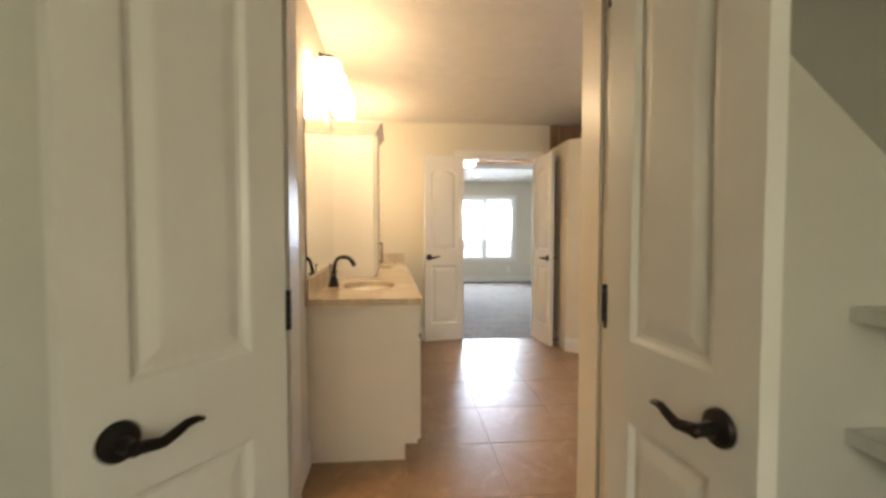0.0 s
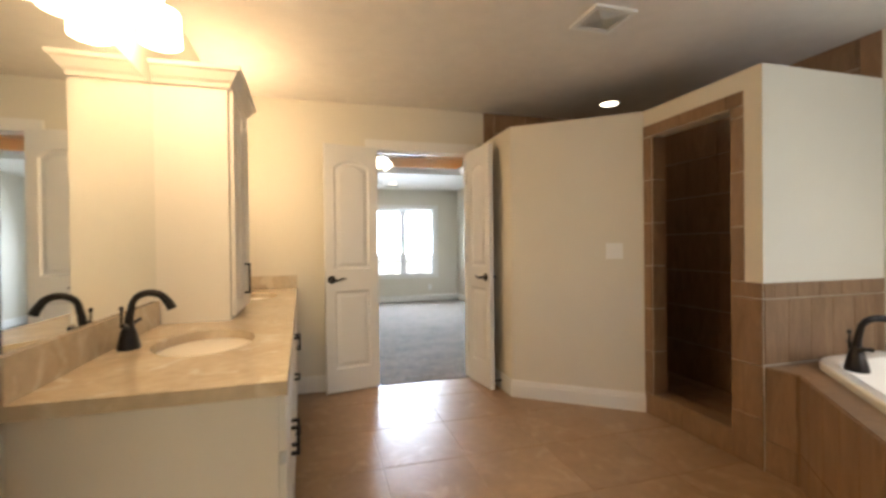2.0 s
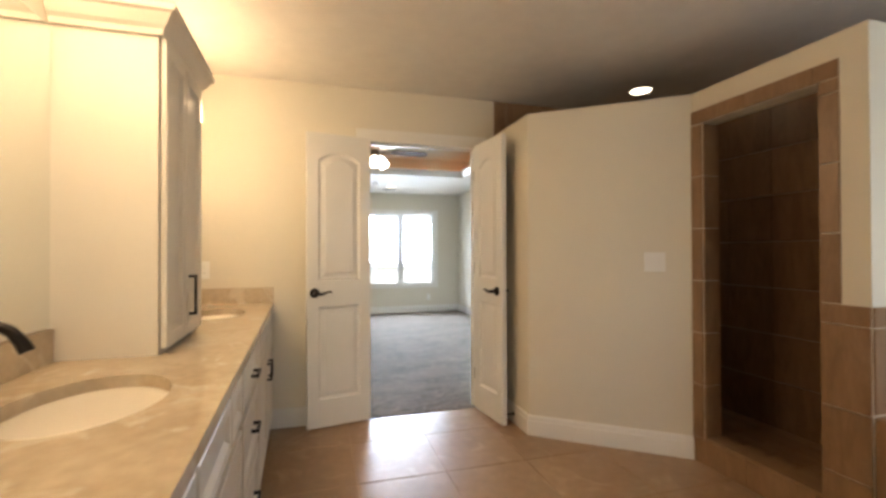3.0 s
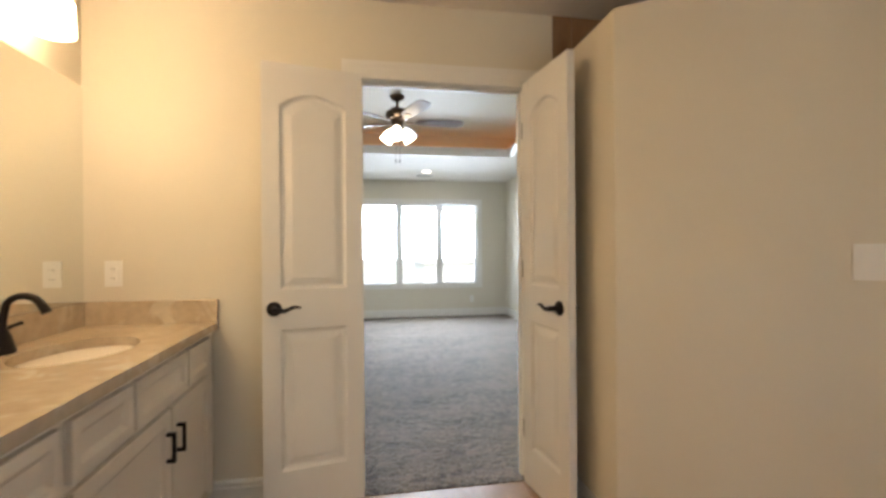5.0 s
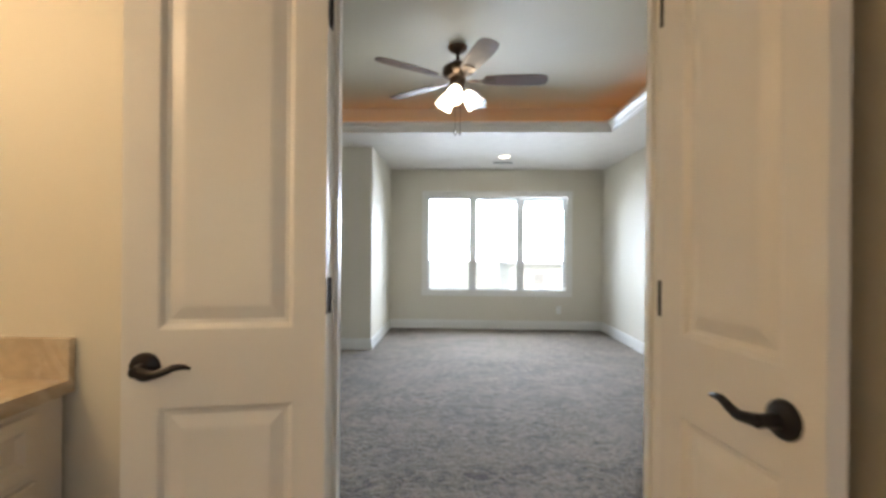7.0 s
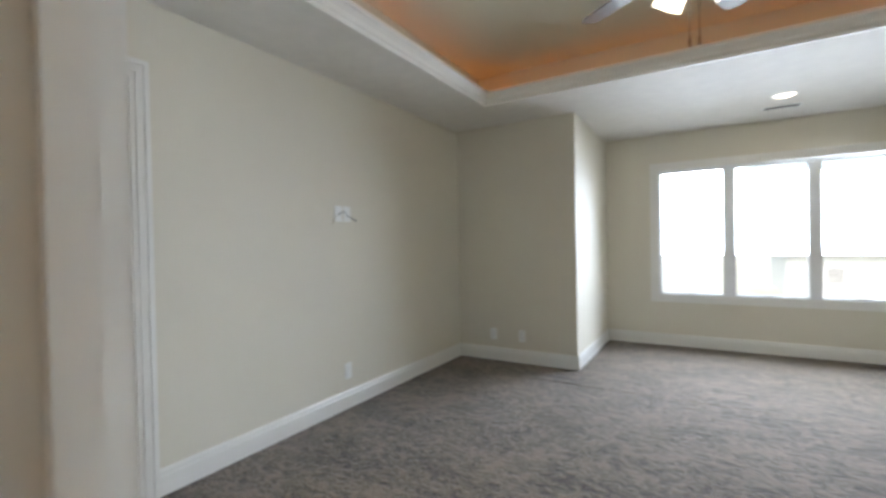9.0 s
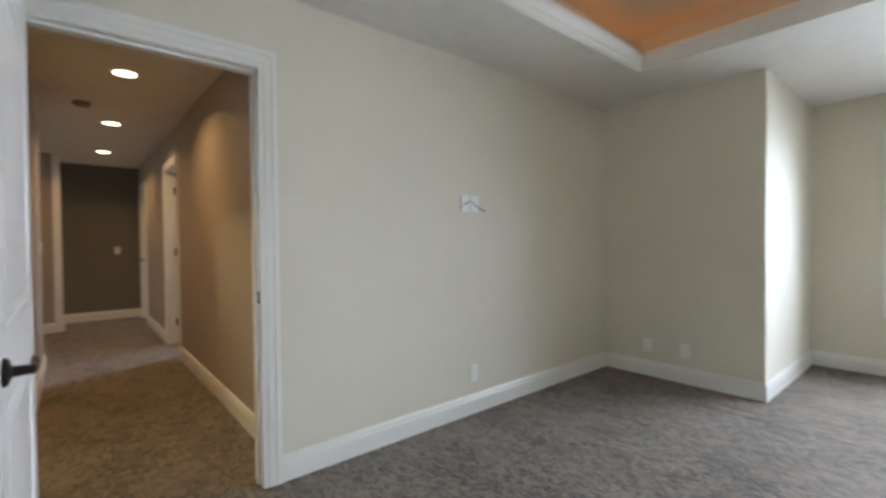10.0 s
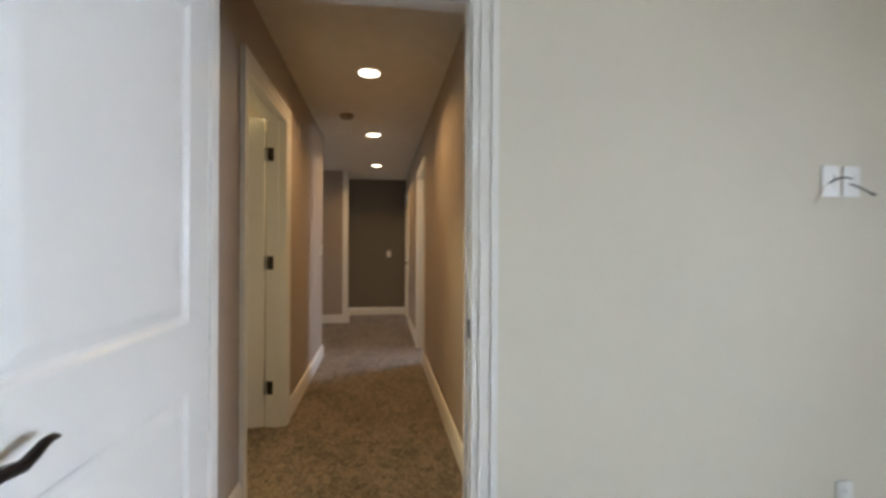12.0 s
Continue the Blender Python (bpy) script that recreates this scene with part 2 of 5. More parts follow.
def thing(name, label, category, m=None, group="", kind=""):
    ob = new(name)
    if m is not None:
        ob.matrix_world = m
    return tagged(ob, label, category, group, kind)


def boxed(name, dims, mat, parent=None, label="", b=0.0, seg=2, m=None):
    bm = bmesh.new()
    box(bm, *dims)
    if b:
        bevel(bm, b, seg)
    if m is not None:
        bmesh.ops.transform(bm, matrix=m, verts=bm.verts)
    return part(name, bm, mat, parent, label, smooth=b > 0)


def tube(bm, pts, r, n=10, radii=None, caps=True):
    """A round bar along points."""
    rings, pts = [], [Vector(p) for p in pts]
    up = Vector((0.13, 0.21, 1)).normalized()
    for i, p in enumerate(pts):
        d = (pts[min(i + 1, len(pts) - 1)] - pts[max(i - 1, 0)]).normalized()
        a = d.cross(up)
        a = a.normalized() if a.length > 1e-3 else Vector((1, 0, 0))
        c = d.cross(a).normalized()
        rr = radii[i] if radii else r
        rings.append([bm.verts.new(p + rr * (math.cos(k * 2 * math.pi / n) * a + math.sin(k * 2 * math.pi / n) * c)) for k in range(n)])
    for q, w in zip(rings, rings[1:]):
        for k in range(n):
            bm.faces.new((q[k], q[(k + 1) % n], w[(k + 1) % n], w[k]))
    if caps:
        bm.faces.new(rings[0][::-1])
        bm.faces.new(rings[-1])


def lathe(bm, profile, n=24, m=None, sx=1.0, sy=1.0):
    """Profile of (radius, height) turned about z."""
    rings, made = [], []
    for r, z in profile:
        ring = [bm.verts.new((sx * r * math.cos(k * 2 * math.pi / n), sy * r * math.sin(k * 2 * math.pi / n), z)) for k in range(n)]
        rings.append(ring)
        made += ring
    for q, w in zip(rings, rings[1:]):
        for k in range(n):
            bm.faces.new((q[k], q[(k + 1) % n], w[(k + 1) % n], w[k]))
    for ring in (rings[0], rings[-1]):
        bm.faces.new(ring)
    if m is not None:
        bmesh.ops.transform(bm, matrix=m, verts=made)


def prism(bm, poly, z0, z1):
    """An upright prism over a polygon in x and y."""
    lo, hi = [bm.verts.new((x, y, z0)) for x, y in poly], [bm.verts.new((x, y, z1)) for x, y in poly]
    bm.faces.new(lo[::-1])
    bm.faces.new(hi)
    for i in range(len(poly)):
        j = (i + 1) % len(poly)
        bm.faces.new((lo[i], lo[j], hi[j], hi[i]))


def sweep(bm, profile, p0, p1, out, cut0=0.0, cut1=0.0):
    """A moulding from p0 to p1: profile of (away from the wall, up). cut: how far the ends run on per metre of projection (mitres)."""
    p0, p1, out = Vector(p0), Vector(p1), Vector(out).normalized()
    d = (p1 - p0).normalized()
    a = [bm.verts.new(p0 + out * u + Vector((0, 0, v)) - d * u * cut0) for u, v in profile]
    b = [bm.verts.new(p1 + out * u + Vector((0, 0, v)) + d * u * cut1) for u, v in profile]
    for i in range(len(profile)):
        j = (i + 1) % len(profile)
        bm.faces.new((a[i], a[j], b[j], b[i]))
    bm.faces.new(a[::-1])
    bm.faces.new(b)


def structure(ob, label, category):
    return tagged(ob, label, category, kind="structure")


def wall(name, label, mat, along, f0, f1, a0, a1, z0, z1, openings=()):
    """A wall along x or y, from f0 to f1 thick, with openings (a0, a1, z0, z1) cut right through it."""
    bm = bmesh.new()

    def put(s0, s1, b0, b1):
        if s1 - s0 > 1e-4 and b1 - b0 > 1e-4:
            if along == "x":
                box(bm, s0, s1, f0, f1, b0, b1)
            else:
                box(bm, f0, f1, s0, s1, b0, b1)

    at = a0
    for o0, o1, b0, b1 in sorted(openings):
        put(at, o0, z0, z1)
        put(o0, o1, z0, b0)
        put(o0, o1, b1, z1)
        at = o1
    put(at, a1, z0, z1)
    return structure(part(name, bm, mat), label, "wall")


BASE = ((0, 0), (0.016, 0), (0.016, 0.095), (0.012, 0.105), (0.012, 0.118), (0.007, 0.13), (0.0, 0.132))


def baseboard(p0, p1, out, cut0=0.0, cut1=0.0, label="white painted baseboard along the wall"):
    bm = bmesh.new()
    sweep(bm, BASE, (*p0, 0.001), (*p1, 0.001), (*out, 0), cut0, cut1)
    return structure(part("baseboard", bm, TRIM), label, "baseboard")


def casing(along, face, out, a0, a1, top, width=0.085, bottom=0.0, sill=False, label="white moulded door casing"):
    """A moulded frame round an opening, on the wall face at 'face', standing proud towards 'out' (+1 or -1)."""
    t = thing("trim", label, "casing", kind="structure")
    steps = ((0.0, width * 0.28, 0.011), (width * 0.28, width * 0.72, 0.016), (width * 0.72, width, 0.021))

    def strip(name, boxes):
        bm = bmesh.new()
        for s0, s1, b0, b1, d in boxes:
            lo, hi = sorted((face, face + out * d))
            if along == "x":
                box(bm, s0, s1, lo, hi, b0, b1)
            else:
                box(bm, lo, hi, s0, s1, b0, b1)
        bevel(bm, 0.0025, 1)
        part(name, bm, TRIM, t)

    strip("side_casing", [(a0 - w1, a0 - w0, bottom - (w1 if sill else 0), top + w1, d) for w0, w1, d in steps])
    strip("side_casing", [(a1 + w0, a1 + w1, bottom - (w1 if sill else 0), top + w1, d) for w0, w1, d in steps])
    strip("head_casing", [(a0 - w0, a1 + w0, top + w0, top + w1, d) for w0, w1, d in steps])
    if sill:
        strip("sill_casing", [(a0 - w0, a1 + w0, bottom - w1, bottom - w0, d) for w0, w1, d in steps])
    return t


def jamb(along, f0, f1, a0, a1, top, stop=None, strike=None):
    """The lining of a doorway through a wall from f0 to f1, with a stop and a dark latch plate."""
    t = thing("trim", "white painted door jamb lining", "jamb", kind="structure")
    e = 0.018

    def put(name, s0, s1, b0, b1, g0=f0, g1=f1, mat=TRIM, b=0.002):
        d = (s0, s1, g0, g1, b0, b1) if along == "x" else (g0, g1, s0, s1, b0, b1)
        boxed(name, d, mat, t, b=b, seg=1)

    put("side_jamb", a0, a0 + e, 0.001, top)
    put("side_jamb", a1 - e, a1, 0.001, top)
    put("head_jamb", a0 + e, a1 - e, top - e, top)
    if stop:
        put("stop", a0 + e, a0 + e + 0.011, 0.001, top - e - 0.011, *stop)
        put("stop", a1 - e - 0.011, a1 - e, 0.001, top - e - 0.011, *stop)
        put("stop", a0 + e, a1 - e, top - e - 0.011, top - e, *stop)
    return t


# ---- doors ----


def outline(x0, x1, z0, z1, rise, inset, n=10):
    """A panel's outline, flat or arched at the top, drawn in by inset."""
    x0, x1, z0, z1 = x0 + inset, x1 - inset, z0 + inset, z1 - inset
    pts = [(x0, z0), (x1, z0)]
    if rise <= 0:
        return pts + [(x1, z1), (x0, z1)]
    for k in range(n + 1):
        u = k / n
        s = math.sin(math.pi * u)
        pts.append((x1 + (x0 - x1) * u, z1 - rise + rise * (s ** 0.8)))
    return pts


def leaf_mesh(width, height, panels, thick=0.035, margin=0.075):
    """A moulded panel door: x from the hinge, y across the thickness, z up."""
    bm = bmesh.new()
    h = thick / 2
    zs = [0.0]
    for z0, z1, rise in panels:
        zs += [z0, z1]
    box(bm, 0, margin, -h, h, 0, height)
    box(bm, width - margin, width, -h, h, 0, height)
    for k in range(len(panels) + 1):
        lo = panels[k - 1][1] if k else 0
        hi = panels[k][0] if k < len(panels) else height
        box(bm, margin, width - margin, -h, h, lo, hi)
    for z0, z1, rise in panels:
        x0, x1 = margin, width - margin
        if rise > 0:
            arch = outline(x0, x1, z0, z1, rise, 0)[2:]
            for (xa, za), (xb, zb) in zip(arch, arch[1:]):
                fr = [bm.verts.new((x, y, z)) for y in (-h, h) for x, z in ((xa, za), (xb, zb), (xb, z1), (xa, z1))]
                if z1 - za < 1e-5 and z1 - zb < 1e-5:
                    continue
                bm.faces.new(fr[:4])
                bm.faces.new(fr[4:][::-1])
                bm.faces.new((fr[0], fr[1], fr[5], fr[4]))
        for side in (-1, 1):
            loops = [[bm.verts.new((x, side * (h - d), z)) for x, z in outline(x0, x1, z0, z1, rise, i)]
                     for i, d in ((0.0, 0.0), (0.004, 0.002), (0.012, 0.011), (0.022, 0.0125), (0.05, 0.003), (0.056, 0.002))]
            for q, w in zip(loops, loops[1:]):
                for k in range(len(q)):
                    j = (k + 1) % len(q)
                    bm.faces.new((q[k], q[j], w[j], w[k]))
            bm.faces.new(loops[-1])
    return bm


def lever_set(parent, x, z, towards, side, thick=0.035):
    """A bronze rose and a waved lever that points along x by the sign 'towards', on the face 'side'."""
    y = side * thick / 2
    bm = bmesh.new()
    lathe(bm, ((0.033, 0.0), (0.033, 0.004), (0.030, 0.009), (0.020, 0.013), (0.013, 0.016), (0.011, 0.045), (0.0125, 0.05), (0.009, 0.056)), 22,
          Matrix.Translation((x, y, z)) @ Matrix.Rotation(-side * math.pi / 2, 4, "X"))
    rose = part("rose", bm, BRONZE, parent, "dark bronze door handle rose", smooth=True)
    bm = bmesh.new()
    pts = [(x + towards * u, y + side * (0.046 + 0.004 * math.sin(u * 30)), z + w) for u, w in
           ((0.0, 0.0), (0.02, -0.003), (0.04, -0.006), (0.06, 0.001), (0.08, 0.009), (0.098, 0.009), (0.112, 0.004))]
    tube(bm, pts, 0.008, 10, (0.0115, 0.0105, 0.0095, 0.0088, 0.0078, 0.0062, 0.0035))
    part("lever", bm, BRONZE, parent, "waved bronze lever", smooth=True)
    return rose


def plate_mesh(width, height, depth, side):
    """A thin plate in the y-z plane from y = 0 towards 'side', its two far corners rounded."""
    r = 0.007
    pts = [(0, -height / 2)]
    for cz, a0 in ((-height / 2 + r, -90), (height / 2 - r, 0)):
        pts += [(width - r + r * math.cos(radians(a0 + 22.5 * k)), cz + r * math.sin(radians(a0 + 22.5 * k))) for k in range(5)]
    pts.append((0, height / 2))
    bm = bmesh.new()
    rings = [[bm.verts.new((x, side * y, z)) for y, z in pts] for x in (-depth, 0)]
    bm.faces.new(rings[0])
    bm.faces.new(reversed(rings[1]))
    for k in range(len(pts)):
        q = (k + 1) % len(pts)
        bm.faces.new((rings[0][k], rings[0][q], rings[1][q], rings[1][k]))
    bmesh.ops.recalc_face_normals(bm, faces=bm.faces)
    return bm


def hinge(parent, x, z, side, thick=0.035):
    """A butt hinge at the leaf's hinge edge: the knuckle on 'side', one leaf on the door's edge."""
    bm = plate_mesh(0.033, 0.089, 0.003, -side)
    bmesh.ops.translate(bm, vec=(x + 0.0005, side * (thick / 2 + 0.001), z), verts=bm.verts)
    for k in range(5):
        lathe(bm, ((0.0, -0.0085), (0.006, -0.0085), (0.006, 0.0085), (0.0, 0.0085)), 10, Matrix.Translation((x - 0.004, side * (thick / 2 + 0.004), z + (k - 2) * 0.0178)))
    part("hinge", bm, BRONZE, parent, "dark bronze butt hinge")


def door(name, label, at, towards, width, handed, lower=0.0, height=2.03, arch=0.055, margin=0.075):
    """A leaf that hangs at 'at' and runs towards a point. handed: the face (+1 or -1 in its own y) whose side bears the knuckles."""
    d = Vector((towards[0] - at[0], towards[1] - at[1]))
    t = thing(name, label, "door", Matrix.Translation((at[0], at[1], 0.012)) @ Matrix.Rotation(math.atan2(d.y, d.x), 4, "Z"), kind="structure")
    panels = ((0.19, 0.83 - lower, 0.0), (1.008 - lower, 1.90 - lower * 0.3, arch))
    part("leaf", leaf_mesh(width, height, panels, margin=margin if width < 0.6 else 0.115), DOORPAINT, t)
    for side in (-1, 1):
        lever_set(t, width - (0.07 if width < 0.42 else 0.05 if width < 0.6 else 0.062), 0.925 - lower, -1, side)
    for z in (0.25, 1.08 - lower, 1.80):
        hinge(t, 0.0, z, handed)
    if width < 0.6:
        return t
    bm = bmesh.new()
    lathe(bm, ((0.011, 0.0), (0.011, 0.004)), 14, Matrix.Translation((width - 0.001, 0, 0.925 - lower)) @ Matrix.Rotation(math.pi / 2, 4, "Y"))
    part("latch", bm, NICKEL, t, "satin latch plate in the door's edge")
    return t

# ---- the plan ----
CEIL = 2.42
TRAY_TOP = 2.70
WX, NY, SY, EX = -0.45, 4.81, 1.135, 3.43        # bathroom faces: west, north, south, east
CT = 0.187                                        # thickness of the closet wall
BN, BNW = 4.902, 4.85                            # bedroom's south face, at and west of the double doorway
BW, BE, BAYW, BAYS, BAYN = -1.20, 3.27, 0.06, 8.93, 10.40
HS, HN, HEND = 4.84, 5.918, -7.75                 # hall: south face, north face, end
DOOR_H = 2.05


def lean(y):
    """The vanity wall is not quite square: its face comes forward towards the closet."""
    return 0.025 * (NY - y)


def leaned(t):
    for ob in [t, *t.children_recursive]:
        if ob.type == "MESH":
            for v in ob.data.vertices:
                v.co.x += lean(v.co.y)
    return t



# floors
bm = bmesh.new()
box(bm, WX - 0.12, EX + 0.1, SY - CT, BN - 0.055, -0.12, -0.0035)
structure(part("floor", bm, GROUT), "sand-coloured grout bed under the bathroom tiles", "floor")
bm = bmesh.new()
box(bm, BW - 0.06, BE + 0.12, BN - 0.055, 8.496, -0.12, 0.0)
box(bm, BW - 0.06, BE + 0.12, 8.496, 8.504, -0.12, -0.006)
box(bm, BW - 0.06, BE + 0.12, 8.504, BAYN + 0.12, -0.12, 0.0)
box(bm, 0.764, 1.596, 4.80, BN - 0.055, -0.008, 0.003)
box(bm, -9.0, BW - 0.06, 2.2, 7.6, -0.12, 0.0)
structure(part("floor", bm, CARPET), "taupe grey cut-pile carpet with vacuum tracks", "carpet")
bm = bmesh.new()
box(bm, -2.0, 2.0, -2.7, SY - CT, -0.12, 0.0)
structure(part("floor", bm, CARPET), "taupe carpet on the closet floor", "carpet")
boxed("floor", (-2.0, WX - 0.12, SY - CT, 3.2, -0.12, -0.001), FLOORTILE)
structure(bpy.data.objects["floor.003"], "tan tiled floor of the side room", "floor")

# ceilings
bm = bmesh.new()
box(bm, -2.0, EX + 0.12, SY - CT, BN - 0.055, CEIL, CEIL + 0.12)
structure(part("ceiling", bm, CEILING), "textured pale bathroom ceiling", "ceiling")
TX0, TX1, TY0, TY1 = -0.56, 2.67, 5.66, 8.28
bm = bmesh.new()
box(bm, BW - 0.06, TX0, BN - 0.055, BAYN + 0.12, CEIL, CEIL + 0.1)
box(bm, TX1, BE + 0.12, BN - 0.055, BAYN + 0.12, CEIL, CEIL + 0.1)
box(bm, TX0, TX1, BN - 0.055, TY0, CEIL, CEIL + 0.1)
box(bm, TX0, TX1, TY1, BAYN + 0.12, CEIL, CEIL + 0.1)
structure(part("ceiling", bm, CEILING), "textured white bedroom ceiling round a raised tray", "ceiling")
bm = bmesh.new()
G = 0.09
box(bm, TX0 - G, TX1 + G, TY0 - G, TY1 + G, TRAY_TOP, TRAY_TOP + 0.08)
box(bm, TX0 - G - 0.05, TX0 - G, TY0 - G, TY1 + G, CEIL + 0.1, TRAY_TOP)
box(bm, TX1 + G, TX1 + G + 0.05, TY0 - G, TY1 + G, CEIL + 0.1, TRAY_TOP)
box(bm, TX0 - G, TX1 + G, TY0 - G - 0.05, TY0 - G, CEIL + 0.1, TRAY_TOP)
box(bm, TX0 - G, TX1 + G, TY1 + G, TY1 + G + 0.05, CEIL + 0.1, TRAY_TOP)
structure(part("ceiling", bm, SAGE), "raised sage-beige tray ceiling", "ceiling")
bm = bmesh.new()
box(bm, -9.0, BW - 0.06, 2.2, 7.6, CEIL, CEIL + 0.1)
structure(part("ceiling", bm, CEILING), "hall ceiling with round downlights", "ceiling")
bm = bmesh.new()
prism(bm, [(-2.0, CEIL), (0.22, CEIL), (1.9, 0.92), (1.9, 1.1), (0.3, 2.54), (-2.0, 2.54)], 0, 3.7)
bmesh.ops.transform(bm, matrix=Matrix.Translation((0, SY - CT, 0)) @ Matrix.Rotation(math.pi / 2, 4, "X"), verts=bm.verts)
structure(part("ceiling", bm, CLOSET), "closet ceiling that slopes down with the roof", "ceiling")

# crown moulding round the tray, its lip hiding an amber rope light
CROWN = ((0, 0), (0.012, 0.0), (0.016, 0.02), (0.03, 0.032), (0.036, 0.05), (0.06, 0.075), (0.07, 0.08), (0.07, 0.105), (0.058, 0.105), (0.0, 0.03))
for p0, p1, out in (((TX0, TY0), (TX0, TY1), (1, 0)), ((TX1, TY0), (TX1, TY1), (-1, 0)), ((TX0, TY0), (TX1, TY0), (0, 1)), ((TX0, TY1), (TX1, TY1), (0, -1))):
    bm = bmesh.new()
    sweep(bm, CROWN, (*p0, CEIL - 0.002), (*p1, CEIL - 0.002), (*out, 0), -1, -1)
    structure(part("trim", bm, TRIM), "white crown moulding round the tray ceiling", "crown moulding")
rope = thing("rope_light", "amber rope light hidden behind the crown moulding", "rope light", pose(0, 0, CEIL + 0.112))
for a, b in (((TX0 - 0.03, TY0 - 0.03), (TX0 - 0.03, TY1 + 0.03)), ((TX1 + 0.03, TY0 - 0.03), (TX1 + 0.03, TY1 + 0.03)),
             ((TX0 - 0.03, TY0 - 0.03), (TX1 + 0.03, TY0 - 0.03)), ((TX0 - 0.03, TY1 + 0.03), (TX1 + 0.03, TY1 + 0.03))):
    bm = bmesh.new()
    tube(bm, [(*a, 0), (*b, 0)], 0.008, 8)
    part("strand", bm, ROPE, rope)

# walls
wall("wall_north", "cream wall between bathroom and bedroom with a double doorway", CREAM, "x", NY, BN, 0.60, BE + 0.28, 0, CEIL, [(0.745, 1.615, 0, DOOR_H)])
wall("wall_north_west", "cream wall behind the open bedroom door", CREAM, "x", NY, BNW, BW, 0.60, 0, CEIL)
leaned(wall("wall_west", "cream bathroom wall behind the vanity", CREAM, "y", WX - 0.12, WX, SY, NY, 0, CEIL, [(1.16, 1.86, 0, DOOR_H)]))
wall("wall_south", "cream wall with a double closet doorway and a window over the tub", CREAM, "x", SY - CT, SY, -2.0, EX, 0, CEIL, [(-0.187, 0.645, 0, DOOR_H), (2.1, 3.2, 1.1, 2.1)])
wall("wall_east", "cream bathroom wall beside the tub", CREAM, "y", EX, EX + 0.12, SY - CT, NY, 0, CEIL)
wall("wall_side_room_west", "cream wall of the side room", CREAM, "y", -2.1, -2.0, SY - CT, 3.2, 0, CEIL)
wall("wall_side_room_north", "cream wall of the side room", CREAM, "x", 3.2, 3.3, -2.1, WX - 0.12, 0, CEIL)
wall("wall_bedroom_west", "cream bedroom wall with a doorway to the hall", CREAM, "y", BW - 0.12, BW, HS - 0.12, BAYS + 0.12, 0, CEIL, [(4.925, 5.785, 0, DOOR_H)])
wall("wall_bedroom_east", "cream bedroom wall", CREAM, "y", BE, BE + 0.12, BN, BAYN + 0.12, 0, CEIL)
wall("wall_bay_south", "cream wall beside the window bay", CREAM, "x", BAYS, BAYS + 0.12, BW, BAYW, 0, CEIL)
wall("wall_bay_west", "cream side wall of the window bay", CREAM, "y", BAYW - 0.12, BAYW, BAYS + 0.12, BAYN + 0.12, 0, CEIL)
wall("wall_bay_north", "cream wall with a triple window", CREAM, "x", BAYN, BAYN + 0.12, BAYW, BE, 0, CEIL, [(0.615, 2.745, 0.57, 2.02)])
wall("wall_hall_south", "taupe hall wall with a doorway", TAUPE, "x", HS - 0.12, HS, -4.75, BW - 0.12, 0, CEIL, [(-2.852, -1.958, 0, DOOR_H)])
wall("wall_hall_north", "taupe hall wall with doorways", TAUPE, "x", HN, HN + 0.12, HEND - 0.12, BW - 0.12, 0, CEIL, [(-5.06, -4.29, 0, DOOR_H), (-7.5, -6.9, 0, DOOR_H)])
wall("wall_hall_end", "dark grey end wall of the hall", GREY, "y", HEND - 0.12, HEND, 3.0, HN, 0, CEIL)
wall("wall_landing_west", "taupe wall beside the end of the hall", TAUPE, "y", -7.06, -6.94, 2.3, 4.955, 0, CEIL)
wall("wall_landing_east", "taupe wall of the stair landing", TAUPE, "y", -4.75, -4.63, 2.3, HS - 0.12, 0, CEIL)
# out-of-view wall, its window opening added to let the landing fill in
wall("wall_landing_south", "unseen taupe landing wall with an added window opening", TAUPE, "x", 2.18, 2.30, -7.06, -4.63, 0, CEIL, [(-6.4, -5.2, 0.9, 2.1)])
wall("wall_hall_room_south", "pale wall of the room off the hall", CREAM, "x", 3.3, 3.42, -4.63, BW, 0, CEIL)
wall("wall_hall_room_north", "pale wall of the rooms north of the hall", TAUPE, "x", 7.4, 7.5, -9.0, BW - 0.12, 0, CEIL, [(-5.3, -4.1, 0.8, 2.1)])
wall("wall_closet_west", "off-white closet wall", CLOSET, "y", -2.1, -2.0, -2.6, SY - CT, 0, CEIL)
wall("wall_closet_east", "off-white closet knee wall", CLOSET, "y", 1.6, 1.72, -2.6, SY - CT - 0.004, 0, 1.3)
# unseen back wall; the opening is assumed, to hold the warm fill
wall("wall_closet_south", "off-white closet wall behind the camera with an added window opening", CLOSET, "x", -2.7, -2.58, -2.1, 1.72, 0, CEIL, [(-0.4, 0.6, 1.0, 2.0)])
boxed("wall_closet_north", (-2.0, -0.26, SY - CT - 0.008, SY - CT - 0.0005, 0, CEIL), CLOSET)
structure(bpy.data.objects["wall_closet_north"], "off-white closet wall beside the double doors", "wall")
boxed("wall_closet_north_east", (0.745, 1.6, SY - CT - 0.008, SY - CT - 0.0005, 0, 1.9), CLOSET)
structure(bpy.data.objects["wall_closet_north_east"], "off-white closet wall under the slope", "wall")

